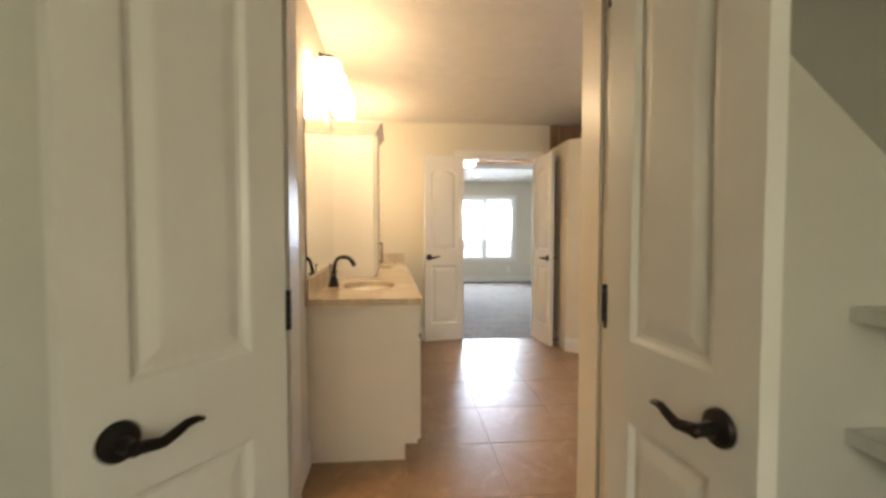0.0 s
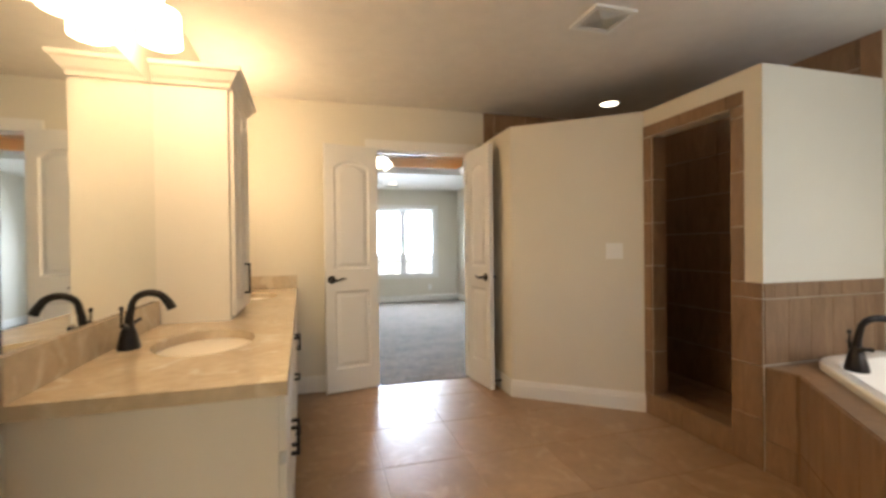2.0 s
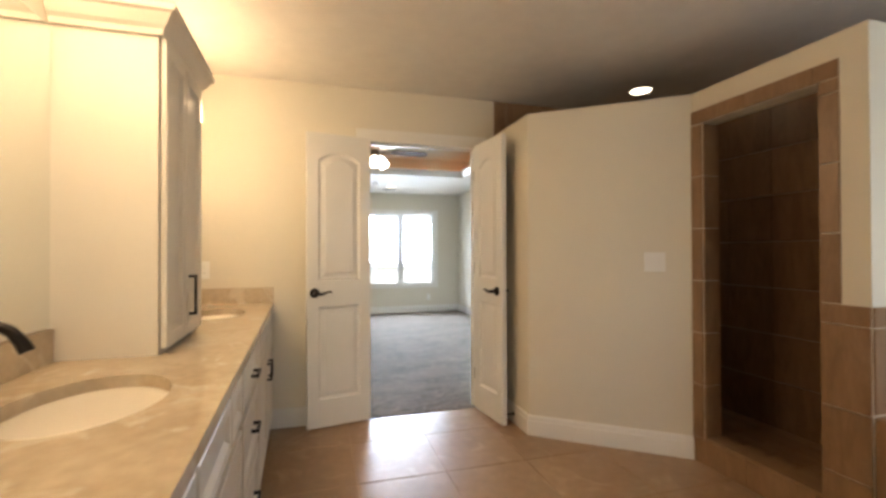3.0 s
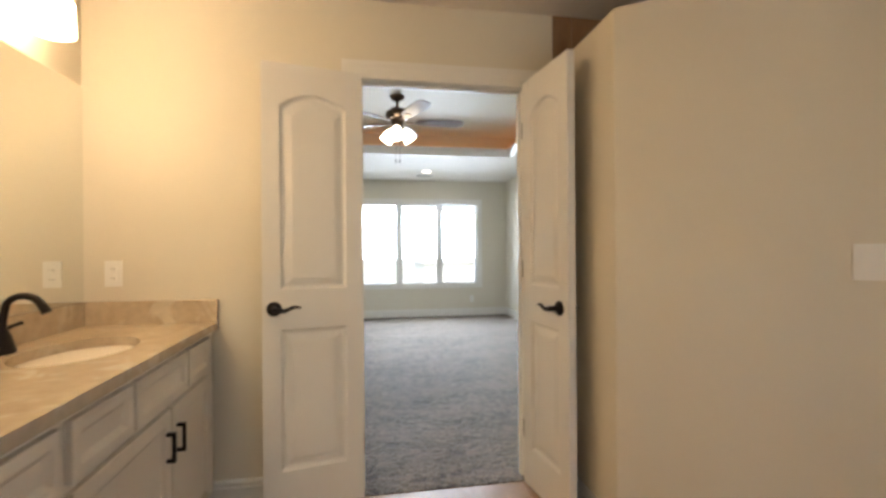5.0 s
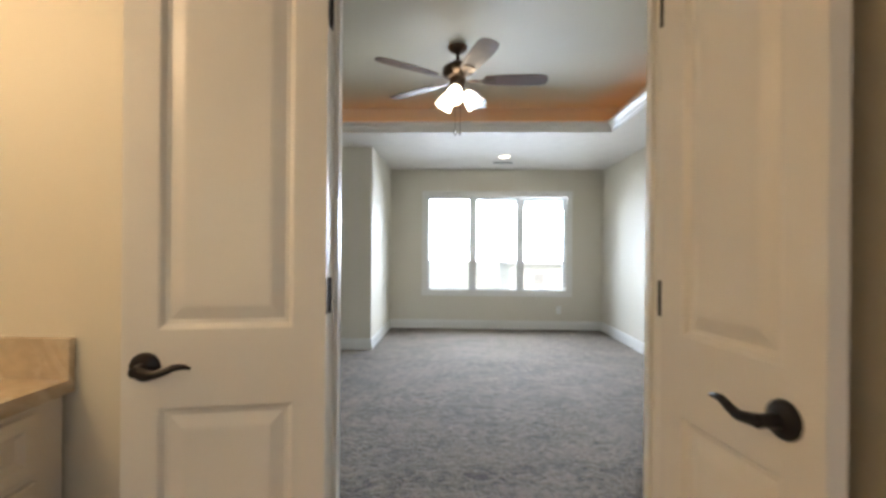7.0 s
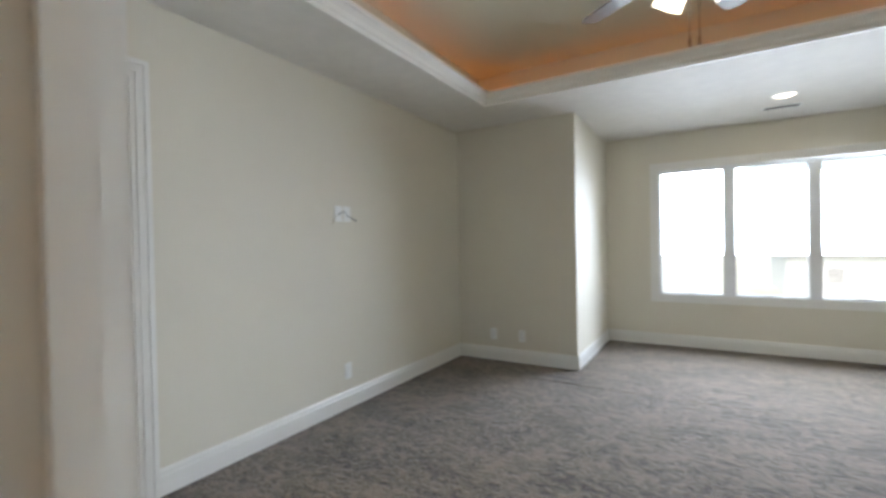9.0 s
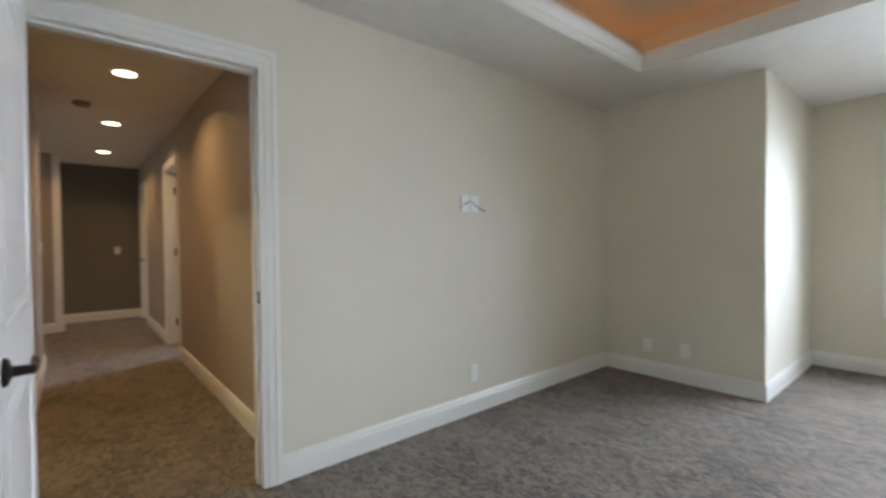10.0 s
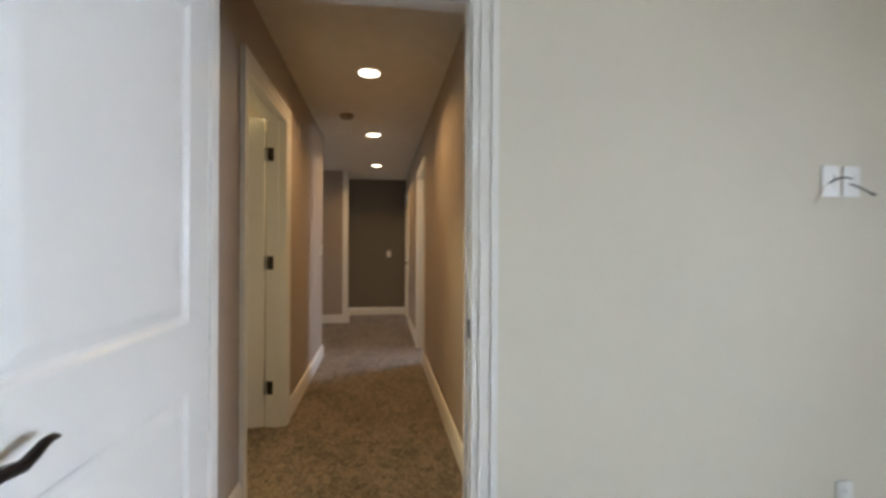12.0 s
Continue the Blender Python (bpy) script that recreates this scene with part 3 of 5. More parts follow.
# shower enclosure: walls that stop short of the ceiling
PT = 2.137
SX, S0, S1, ST = 2.52, 2.948, 3.557, 1.948       # shower opening: face, sides, head
A, B, C = (1.755, 4.215), (SX, 3.632), (SX, 2.765)
SHOWER_WALL = "cream shower wall that stops below the ceiling"
bm = bmesh.new()
prism(bm, [A, (1.755, NY), (1.865, NY), (1.865, 4.268)], 0, PT)
structure(part("wall_shower_west", bm, CREAM), SHOWER_WALL, "wall")
bm = bmesh.new()
prism(bm, [A, (1.865, 4.268), (SX + 0.11, 3.684), (SX + 0.11, S1), (SX, S1), B], 0, PT)
structure(part("wall_shower_angled", bm, CREAM), SHOWER_WALL, "wall")
wall("wall_shower_front", "cream shower wall round the tiled shower opening", CREAM, "y", SX, SX + 0.11, C[1], S1, 0, PT, [(S0, S1, 0, ST)])
wall("wall_shower_south", SHOWER_WALL, CREAM, "x", C[1], 2.875, SX + 0.11, EX, 0, PT)

# trim: casings, jambs, baseboards
casing("x", NY, -1, 0.762, 1.598, DOOR_H - 0.016)
casing("x", BN, 1, 0.762, 1.598, DOOR_H - 0.016)
jamb("x", NY, BN, 0.745, 1.615, DOOR_H, stop=(4.86, 4.89))
leaned(casing("y", WX, 1, 1.177, 1.843, DOOR_H - 0.016))
leaned(jamb("y", WX - 0.12, WX, 1.16, 1.86, DOOR_H, stop=(-0.55, -0.52)))
casing("x", SY - CT - 0.008, -1, -0.170, 0.628, DOOR_H - 0.016)
casing("x", SY, 1, -0.170, 0.628, DOOR_H - 0.016)
jamb("x", SY - CT - 0.008, SY, -0.187, 0.645, DOOR_H, stop=(1.0, 1.03))
casing("y", BW, 1, 4.942, 5.768, DOOR_H - 0.016)
casing("y", BW - 0.12, -1, 4.942, 5.768, DOOR_H - 0.016)
jamb("y", BW - 0.12, BW, 4.925, 5.785, DOOR_H, stop=(-1.27, -1.24))
casing("x", HS, 1, -2.835, -1.975, DOOR_H - 0.016)
jamb("x", HS - 0.12, HS, -2.852, -1.958, DOOR_H, stop=(4.77, 4.80))
casing("x", HN, -1, -5.043, -4.307, DOOR_H - 0.016)
jamb("x", HN, HN + 0.12, -5.06, -4.29, DOOR_H)
casing("x", HN, -1, -7.483, -6.917, DOOR_H - 0.016)
jamb("x", HN, HN + 0.12, -7.5, -6.9, DOOR_H)
structure(boxed("trim", (-6.94, -6.925, 4.87, 4.955, 0.11, CEIL), TRIM, b=0.002, seg=1), "narrow white corner trim at the end of the hall", "trim")
for args in (((WX, NY), (0.675, NY), (0, -1), -1, 0), ((1.685, NY), (1.755, NY), (0, -1), 0, -1),
             ((1.755, NY), A, (-1, 0), -1, 0.37), (A, B, (-0.606, -0.795), 0.37, 0.0),
             ((BW, 5.855), (BW, BAYS), (1, 0), 0, -1), ((BW, BAYS), (BAYW, BAYS), (0, -1), -1, 1), ((BAYW, BAYS), (BAYW, BAYN), (1, 0), 1, -1),
             ((BAYW, BAYN), (BE, BAYN), (0, -1), -1, -1), ((BE, BN), (BE, BAYN), (-1, 0), -1, -1), ((1.685, BN), (BE, BN), (0, 1), 0, -1),
             ((BW, BNW), (0.60, BNW), (0, 1), -1, 0), ((BW - 0.12, HN), (-4.22, HN), (0, -1), 0, 0), ((-5.13, HN), (-6.83, HN), (0, -1), 0, 0),
             ((-7.57, HN), (HEND, HN), (0, -1), 0, -1), ((BW - 0.12, HS), (-1.888, HS), (0, 1), 0, 0), ((-2.922, HS), (-4.75, HS), (0, 1), 0, 1),
             ((-4.75, HS), (-4.75, 2.3), (-1, 0), 1, 0), ((-6.94, 4.955), (-6.94, 2.3), (1, 0), 1, 0), ((-7.06, 4.955), (-6.94, 4.955), (0, 1), 1, 1),
             ((HEND, 3.0), (HEND, HN), (1, 0), 0, -1), ((WX + lean(1.93), 1.93), (WX + lean(2.2), 2.2), (1, 0), 0, 0), ((WX + lean(SY), SY), (-0.27, SY), (0, 1), 0, 0),
             ((0.73, SY), (1.75, SY), (0, 1), 0, 0), ((-2.0, SY - CT - 0.008), (-0.27, SY - CT - 0.008), (0, -1), 0, 0), ((0.73, SY - CT - 0.008), (1.6, SY - CT - 0.008), (0, -1), 0, 0)):
    baseboard(*args)

# doors
door("door_1", "open white two-panel door with an arched top panel, bronze lever", (0.768, 4.782), (0.332, 4.692), 0.447, -1)
door("door_2", "open white arched two-panel door beside the shower wall", (1.596, 4.782), (1.652, 4.365), 0.41, 1)
door("door_3", "open white two-panel closet door with bronze lever", (-0.158, 0.915), (-0.402, 0.545), 0.405, 1, lower=0.05, margin=0.088)
door("door_4", "open white two-panel closet door with bronze lever", (0.618, 0.915), (0.668, 0.475), 0.405, -1, lower=0.045, margin=0.088)
door("door_5", "open white two-panel bedroom door to the hall", (-1.175, 4.947), (-0.345, 4.933), 0.83, -1, lower=0.03)
door("door_6", "half-open white door with dark hinges off the hall", (-2.830, 4.712), (-2.775, 3.92), 0.855, -1)
door("door_7", "open white door in the far hall doorway", (-5.034, 6.056), (-4.97, 6.73), 0.73, 1)
door("door_8", "closed white panel door at the end of the hall", (-6.92, 5.948), (-7.48, 5.948), 0.56, 1)

# hinge leaves let into the jambs; side: where the plate runs from the knuckle
for hx, hy, lowered in ((0.765, 4.789, 0.0), (1.5965, 4.789, 0.0), (-0.167, 0.937, 0.075), (0.6265, 0.937, 0.075), (-2.832, 4.726, 0.0), (-5.040, 5.996, 0.0)):
    for hz in (0.262, 1.092 - lowered, 1.812):
        t = thing("hinge_leaf", "dark bronze hinge leaf screwed to the door jamb", "hinge", pose(hx, hy, hz), group="jamb hinges")
        part("plate", plate_mesh(0.044, 0.089, 0.003, 1), BRONZE, t)
        for sz in (-0.03, 0.0, 0.03):
            bm = bmesh.new()
            lathe(bm, ((0.0, -0.0022), (0.004, -0.0022), (0.004, 0.0022), (0.0, 0.0022)), 10, Matrix.Translation((-0.0015, 0.024 if sz else 0.012, sz)) @ Matrix.Rotation(math.pi / 2, 4, "Y"))
            part("screw", bm, BRONZE, t)

# latch plates on the jambs
for px, py, pz, face in ((WX - 0.045 + lean(1.84), 1.8405, 0.93, "y"), (BW - 0.03, 5.7655, 0.928, "y")):
    t = thing("strike_plate", "dark bronze latch plate set in the door jamb", "strike plate", pose(px, py, pz))
    bm = bmesh.new()
    box(bm, -0.016, 0.016, -0.002, 0.0015, -0.03, 0.03)
    bevel(bm, 0.001, 1)
    part("plate", bm, BRONZE, t)
    boxed("latch_hole", (-0.007, 0.007, -0.0026, -0.0021, -0.011, 0.011), DARK if face == "x" else NICKEL, t)

stop = thing("door_stop", "dark bronze door stop screwed to the baseboard", "door stop", pose(1.739, 4.42, 0.07))
bm = bmesh.new()
lathe(bm, ((0.014, 0.0), (0.012, 0.004), (0.006, 0.008), (0.006, 0.06), (0.0065, 0.062)), 14, Matrix.Rotation(-math.pi / 2, 4, "Y"))
part("peg", bm, BRONZE, stop, smooth=True)
bm = bmesh.new()
lathe(bm, ((0.01, 0.06), (0.011, 0.064), (0.01, 0.075), (0.006, 0.078)), 14, Matrix.Rotation(-math.pi / 2, 4, "Y"))
part("rubber_tip", bm, DARK, stop, smooth=True)

# ---- windows ----


def window(name, label, along, face0, face1, spans, z0, z1, inside):
    """Casements side by side in one opening. inside: the sign towards the room."""
    t = thing(name, label, "window", kind="structure")
    mid = (face0 + face1) / 2 + 0.02 * -inside
    a0, a1 = spans[0][0], spans[-1][1]

    def put(nm, s0, s1, b0, b1, g0, g1, mat=VINYL, parent=t, b=0.003):
        return boxed(nm, (s0, s1, g0, g1, b0, b1) if along == "x" else (g0, g1, s0, s1, b0, b1), mat, parent, b=b, seg=1)

    lo, hi = mid - 0.035, mid + 0.035
    put("window_frame", a0 - 0.045, a0, z0 - 0.03, z1 + 0.05, lo, hi)
    put("window_frame", a1, a1 + 0.045, z0 - 0.03, z1 + 0.05, lo, hi)
    put("window_frame", a0, a1, z1, z1 + 0.05, lo, hi)
    put("window_frame", a0, a1, z0 - 0.03, z0, lo, hi)
    for (p0, p1), (q0, q1) in zip(spans, spans[1:]):
        put("mullion", p1, q0, z0, z1, lo, hi)
    for s0, s1 in spans:
        g = put("pane", s0, s1, z0, z1, mid - 0.003, mid + 0.003, GLASS, b=0)
        g.visible_shadow = False
        f = (mid + inside * 0.035, mid + inside * 0.05)
        put("crank", (s0 + s1) / 2 - 0.05, (s0 + s1) / 2 + 0.05, z0 - 0.012, z0 + 0.012, min(f), max(f), VINYL)
    return t


window("window_1", "white triple casement window in the bay", "x", BAYN, BAYN + 0.12, ((0.66, 1.26), (1.38, 1.985), (2.10, 2.69)), 0.60, 1.97, -1)
casing("x", BAYN, -1, 0.63, 2.73, 2.005, bottom=0.585, sill=True, label="white moulded window casing")
window("window_2", "white window over the tub", "x", SY - CT, SY, ((2.15, 2.62), (2.68, 3.15)), 1.15, 2.04, 1)
casing("x", SY, 1, 2.115, 3.185, 2.085, bottom=1.115, sill=True, label="white moulded window casing")
# assumed landing window, never in view, framing the added fill lamp
window("window_3", "unseen white landing window, added for the fill lamp", "x", 2.18, 2.30, ((-6.35, -5.83), (-5.77, -5.25)), 0.95, 2.04, 1)
window("window_5", "white window of the room north of the hall", "x", 7.4, 7.5, ((-5.25, -4.15),), 0.83, 2.05, -1)
# added closet window, out of view behind the camera
window("window_4", "unseen white closet window, added behind the camera", "x", -2.7, -2.58, ((-0.35, 0.55),), 1.05, 1.94, 1)
boxed("trim", (0.6, 2.76, BAYN + 0.005, BAYN + 0.03, 0.57, 0.582), TRIM)
structure(bpy.data.objects[[o.name for o in scene.objects if o.name.startswith("trim")][-1]], "white window stool", "window sill")

# ---- vanity ----
VF, VY0, VTOP = 0.118, 2.20, 0.872


def pull(parent, at, axis, length=0.1):
    """A square bronze bar pull standing off towards +x. axis: 'y' lies flat, 'z' stands upright."""
    bm = bmesh.new()
    h, e, s = length / 2, 0.011, 0.03
    for c in (-h + e / 2, h - e / 2):
        if axis == "y":
            box(bm, 0, s - e, c - e / 2, c + e / 2, -e / 2, e / 2)
        else:
            box(bm, 0, s - e, -e / 2, e / 2, c - e / 2, c + e / 2)
    box(bm, s - e, s, *((-h, h, -e / 2, e / 2) if axis == "y" else (-e / 2, e / 2, -h, h)))
    bmesh.ops.transform(bm, matrix=Matrix.Translation(at), verts=bm.verts)
    part("handle", bm, BRONZE, parent, "square dark bronze bar pull")


def front_panel(name, parent, y0, y1, z0, z1, x, rail=0.05, handle=None):
    """A shaker front on the face x: a frame round a sunk panel."""
    bm = bmesh.new()
    d = 0.019
    loops = [[bm.verts.new((x + dx, yy, zz)) for yy, zz in ((y0 + w, z0 + w), (y1 - w, z0 + w), (y1 - w, z1 - w), (y0 + w, z1 - w))]
             for w, dx in ((0, 0), (0, d - 0.003), (0.003, d), (rail - 0.004, d), (rail, d - 0.003), (rail + 0.012, 0.008))]
    for q, r in zip(loops, loops[1:]):
        for k in range(4):
            bm.faces.new((q[k], q[(k + 1) % 4], r[(k + 1) % 4], r[k]))
    bm.faces.new(loops[0][::-1])
    bm.faces.new(loops[-1])
    f = part(name, bm, CABINET, parent)
    if handle:
        pull(f, (x + d, *handle[:2]), *handle[2:])
    return f


def taper(x, y):
    """The vanity's front runs a little closer to its wall towards the bedroom."""
    return x - 0.0125 * max(0.0, y - 2.165) * (x - WX) / 0.593 + lean(y)


def tapered(t):
    for ob in t.children_recursive:
        if ob.type == "MESH":
            for v in ob.data.vertices:
                v.co.x = taper(v.co.x, v.co.y)


def vanity_unit(y0, y1, fronts, label, end=False):
    t = thing("vanity_cabinet", label, "cabinet", pose(0, 0, 0), group="vanity cabinets")
    bm = bmesh.new()
    box(bm, WX + 0.001, VF, y0, y1, 0.095, VTOP - 0.036)
    part("body", bm, CABINET, t)
    boxed("toe_kick", (WX + 0.001, VF - 0.065, y0 + (0.02 if end else 0), y1, 0.0, 0.094), CABINET, t)
    for nm, a, b, z0, z1, hd in fronts:
        front_panel(nm, t, a, b, z0, z1, VF + 0.0005, rail=0.05 if z1 - z0 > 0.2 else 0.035, handle=hd)
    tapered(t)
    return t


ZD = (0.675, 0.818)
vanity_unit(VY0, 3.12, [("drawer_front", 2.22, 2.44, *ZD, None), ("drawer_front", 2.46, 2.86, *ZD, None), ("drawer_front", 2.88, 3.10, *ZD, None),
                        ("door", 2.22, 2.655, 0.11, 0.64, (2.625, 0.53, "z")), ("door", 2.665, 3.10, 0.11, 0.64, (2.695, 0.53, "z"))],
            "cream shaker vanity sink cabinet with bronze pulls", end=True)
vanity_unit(3.121, 3.72, [("drawer_front", 3.14, 3.70, *ZD, (3.42, 0.74, "y")), ("drawer_front", 3.14, 3.70, 0.385, 0.64, (3.42, 0.53, "y")),
                          ("drawer_front", 3.14, 3.70, 0.11, 0.365, (3.42, 0.25, "y"))], "cream shaker vanity drawer bank with bronze pulls")
vanity_unit(3.721, 4.797, [("drawer_front", 3.74, 4.02, *ZD, None), ("drawer_front", 4.045, 4.44, *ZD, None), ("drawer_front", 4.465, 4.71, *ZD, None),
                           ("door", 3.74, 4.283, 0.11, 0.655, (4.243, 0.535, "z")), ("door", 4.293, 4.71, 0.11, 0.655, (4.333, 0.535, "z"))],
            "cream shaker vanity sink cabinet with bronze pulls")


# worktop with two oval cut-outs
def counter_top():
    bm = bmesh.new()
    x0, x1, y0, y1, z0, z1 = WX + 0.001, 0.143, 2.165, NY - 0.003, VTOP - 0.035, VTOP
    sinks = ((-0.155, 2.76), (-0.155, 4.28))
    n = 40
    cuts = [y0, 3.46, y1]
    for (cx, cy), ya, yb in zip(sinks, cuts, cuts[1:]):
        rims = {}
        for z in (z0, z1):
            inner = [bm.verts.new((cx + 0.165 * math.cos(k * 2 * math.pi / n), cy + 0.225 * math.sin(k * 2 * math.pi / n), z)) for k in range(n)]
            outer = []
            for k in range(n):
                c, s = math.cos(k * 2 * math.pi / n), math.sin(k * 2 * math.pi / n)
                f = min(((x1 if c > 0 else x0) - cx) / c if abs(c) > 1e-6 else 9, ((yb if s > 0 else ya) - cy) / s if abs(s) > 1e-6 else 9)
                outer.append(bm.verts.new((cx + f * c, cy + f * s, z)))
            corners = {}
            for k in range(n):
                j = (k + 1) % n
                p, q = outer[k].co, outer[j].co
                if abs(p.x - q.x) > 1e-5 and abs(p.y - q.y) > 1e-5:
                    on_x = abs(p.x - x0) < 1e-4 or abs(p.x - x1) < 1e-4
                    v = bm.verts.new((p.x if on_x else q.x, q.y if on_x else p.y, z))
                    corners[k] = v
                    bm.faces.new((inner[k], inner[j], outer[j], v, outer[k]))
                else:
                    bm.faces.new((inner[k], inner[j], outer[j], outer[k]))
            rims[z] = (inner, outer, corners)
        for which in (0, 1):
            lo, hi = rims[z0][which], rims[z1][which]
            for k in range(n):
                j = (k + 1) % n
                if which == 1 and k in rims[z0][2]:
                    a, b = rims[z0][2][k], rims[z1][2][k]
                    bm.faces.new((lo[k], a, b, hi[k]))
                    bm.faces.new((a, lo[j], hi[j], b))
                else:
                    bm.faces.new((lo[k], lo[j], hi[j], hi[k]))
    bmesh.ops.remove_doubles(bm, verts=bm.verts, dist=0.0005)
    return bm


top = thing("marble_worktop", "beige veined marble vanity top with splashbacks", "worktop", pose(0, 0, 0))
part("slab", counter_top(), STONE, top)
tapered(top)
for d in ((WX + 0.001, WX + 0.021, 2.165, 3.21), (WX + 0.001, WX + 0.021, 3.765, NY - 0.024), (WX + 0.001, 0.11, NY - 0.023, NY - 0.003)):
    leaned(boxed("splashback", (*d, VTOP + 0.0005, VTOP + 0.104), STONE, top, b=0.002, seg=1))


def sink(cx, cy):
    t = thing("sink_basin", "white oval undermount porcelain basin set into the vanity top", "sink", pose(cx, cy, VTOP - 0.036), group="vanity sinks")
    bm = bmesh.new()
    n, rings = 40, []
    for f, z in ((1.0, 0.0), (0.985, -0.03), (0.94, -0.075), (0.8, -0.115), (0.55, -0.138), (0.2, -0.148), (0.1, -0.15)):
        rings.append([bm.verts.new((0.172 * f * math.cos(k * 2 * math.pi / n), 0.232 * f * math.sin(k * 2 * math.pi / n), z)) for k in range(n)])
    for q, w in zip(rings, rings[1:]):
        for k in range(n):
            bm.faces.new((q[k], w[k], w[(k + 1) % n], q[(k + 1) % n]))
    bm.faces.new(rings[-1])
    part("bowl", bm, PORCELAIN, t, smooth=True)
    bm = bmesh.new()
    lathe(bm, ((0.024, -0.149), (0.024, -0.145), (0.018, -0.144)), 20)
    part("drain", bm, BRONZE, t, "bronze drain ring")
    return t


def faucet(cx, cy, z, turn=0.0, scale=1.0):
    """A centre-set tap: a bell base, two cross levers, a pull rod and a high arched spout towards +x."""
    t = thing("faucet", "oil-rubbed bronze gooseneck faucet with two levers", "faucet", pose(cx, cy, z, 0, 0, turn) @ Matrix.Scale(scale, 4), group="bathroom faucets")
    bm = bmesh.new()
    lathe(bm, ((0.052, 0.0), (0.052, 0.01), (0.046, 0.03), (0.034, 0.07), (0.026, 0.085), (0.024, 0.095), (0.019, 0.1)), 24, None, 0.75, 1.0)
    part("base", bm, BRONZE, t, smooth=True)
    bm = bmesh.new()
    pts = [(0, 0, 0.09), (0.004, 0, 0.13), (0.012, 0, 0.165)]
    pts += [(0.075 - 0.062 * math.cos(a), 0, 0.168 + 0.05 * math.sin(a)) for a in [k * math.pi * 0.86 / 9 for k in range(1, 10)]]
    pts += [(0.146, 0, 0.168), (0.154, 0, 0.15)]
    tube(bm, pts, 0.012, 12, [0.017, 0.0145, 0.013] + [0.0125 + 0.0003 * k for k in range(9)] + [0.0165, 0.0175])
    part("spout", bm, BRONZE, t, smooth=True)
    for s in (-1, 1):
        bm = bmesh.new()
        tube(bm, [(0.0, s * 0.02, 0.086), (0.004, s * 0.045, 0.097), (0.008, s * 0.065, 0.1), (0.01, s * 0.085, 0.103)], 0.008, 10, (0.01, 0.008, 0.007, 0.0085))
        part("lever", bm, BRONZE, t, smooth=True)
    bm = bmesh.new()
    lathe(bm, ((0.004, 0.09), (0.004, 0.15), (0.008, 0.153), (0.009, 0.16), (0.005, 0.168)), 12, Matrix.Translation((-0.024, 0, 0)))
    part("lift_rod", bm, BRONZE, t, smooth=True)
    return t


for sy, fy in ((2.76, 2.71), (4.28, 4.26)):
    sink(taper(-0.155, sy), sy)
    faucet(taper(-0.38, fy), fy, VTOP, 0.0, 0.85)

# linen tower on the worktop
tower = thing("linen_tower", "tall cream cabinet with two shaker doors standing on the vanity top", "cabinet", pose(0, 0, 0))
TX, TY_A, TY_B, TZ = -0.147, 3.22, 3.755, 1.955
boxed("body", (WX + 0.001, TX, TY_A, TY_B, VTOP + 0.0006, TZ), CABINET, tower, b=0.002, seg=1)
front_panel("door", tower, TY_A + 0.012, 3.483, VTOP + 0.02, TZ - 0.02, TX + 0.004, rail=0.052, handle=None)
front_panel("door", tower, 3.491, TY_B - 0.012, VTOP + 0.02, TZ - 0.02, TX + 0.004, rail=0.052, handle=(3.525, 1.045, "z", 0.16))
bm = bmesh.new()
CR = ((0.0, 0.0), (0.014, 0.0), (0.018, 0.018), (0.03, 0.03), (0.05, 0.062), (0.062, 0.068), (0.066, 0.085), (0.0, 0.085))
sweep(bm, CR, (WX + 0.003, TY_A, TZ - 0.02), (TX, TY_A, TZ - 0.02), (0, -1, 0), 0, 1)
sweep(bm, CR, (TX, TY_A, TZ - 0.02), (TX, TY_B, TZ - 0.02), (1, 0, 0), 1, 1)
sweep(bm, CR, (WX + 0.003, TY_B, TZ - 0.02), (TX, TY_B, TZ - 0.02), (0, 1, 0), 0, 1)
box(bm, WX + 0.003, TX + 0.001, TY_A - 0.001, TY_B + 0.001, TZ + 0.04, TZ + 0.064)
part("crown", bm, CABINET, tower, "stepped crown moulding")
leaned(tower)

# mirrors
for ya, yb in ((2.19, TY_A - 0.002), (TY_B + 0.002, NY - 0.004)):
    t = thing("wall_mirror", "large frameless plate mirror above the vanity splashback", "mirror", pose(0, 0, 0), group="vanity mirrors")
    boxed("glass", (WX + 0.0005, WX + 0.006, ya, yb, VTOP + 0.106, 1.925), MIRROR, t)
    boxed("ground_edge", (WX + 0.0005, WX + 0.0065, ya - 0.004, ya - 0.0002, VTOP + 0.106, 1.925), DARK, t, "dark ground edge of the mirror")
    leaned(t)


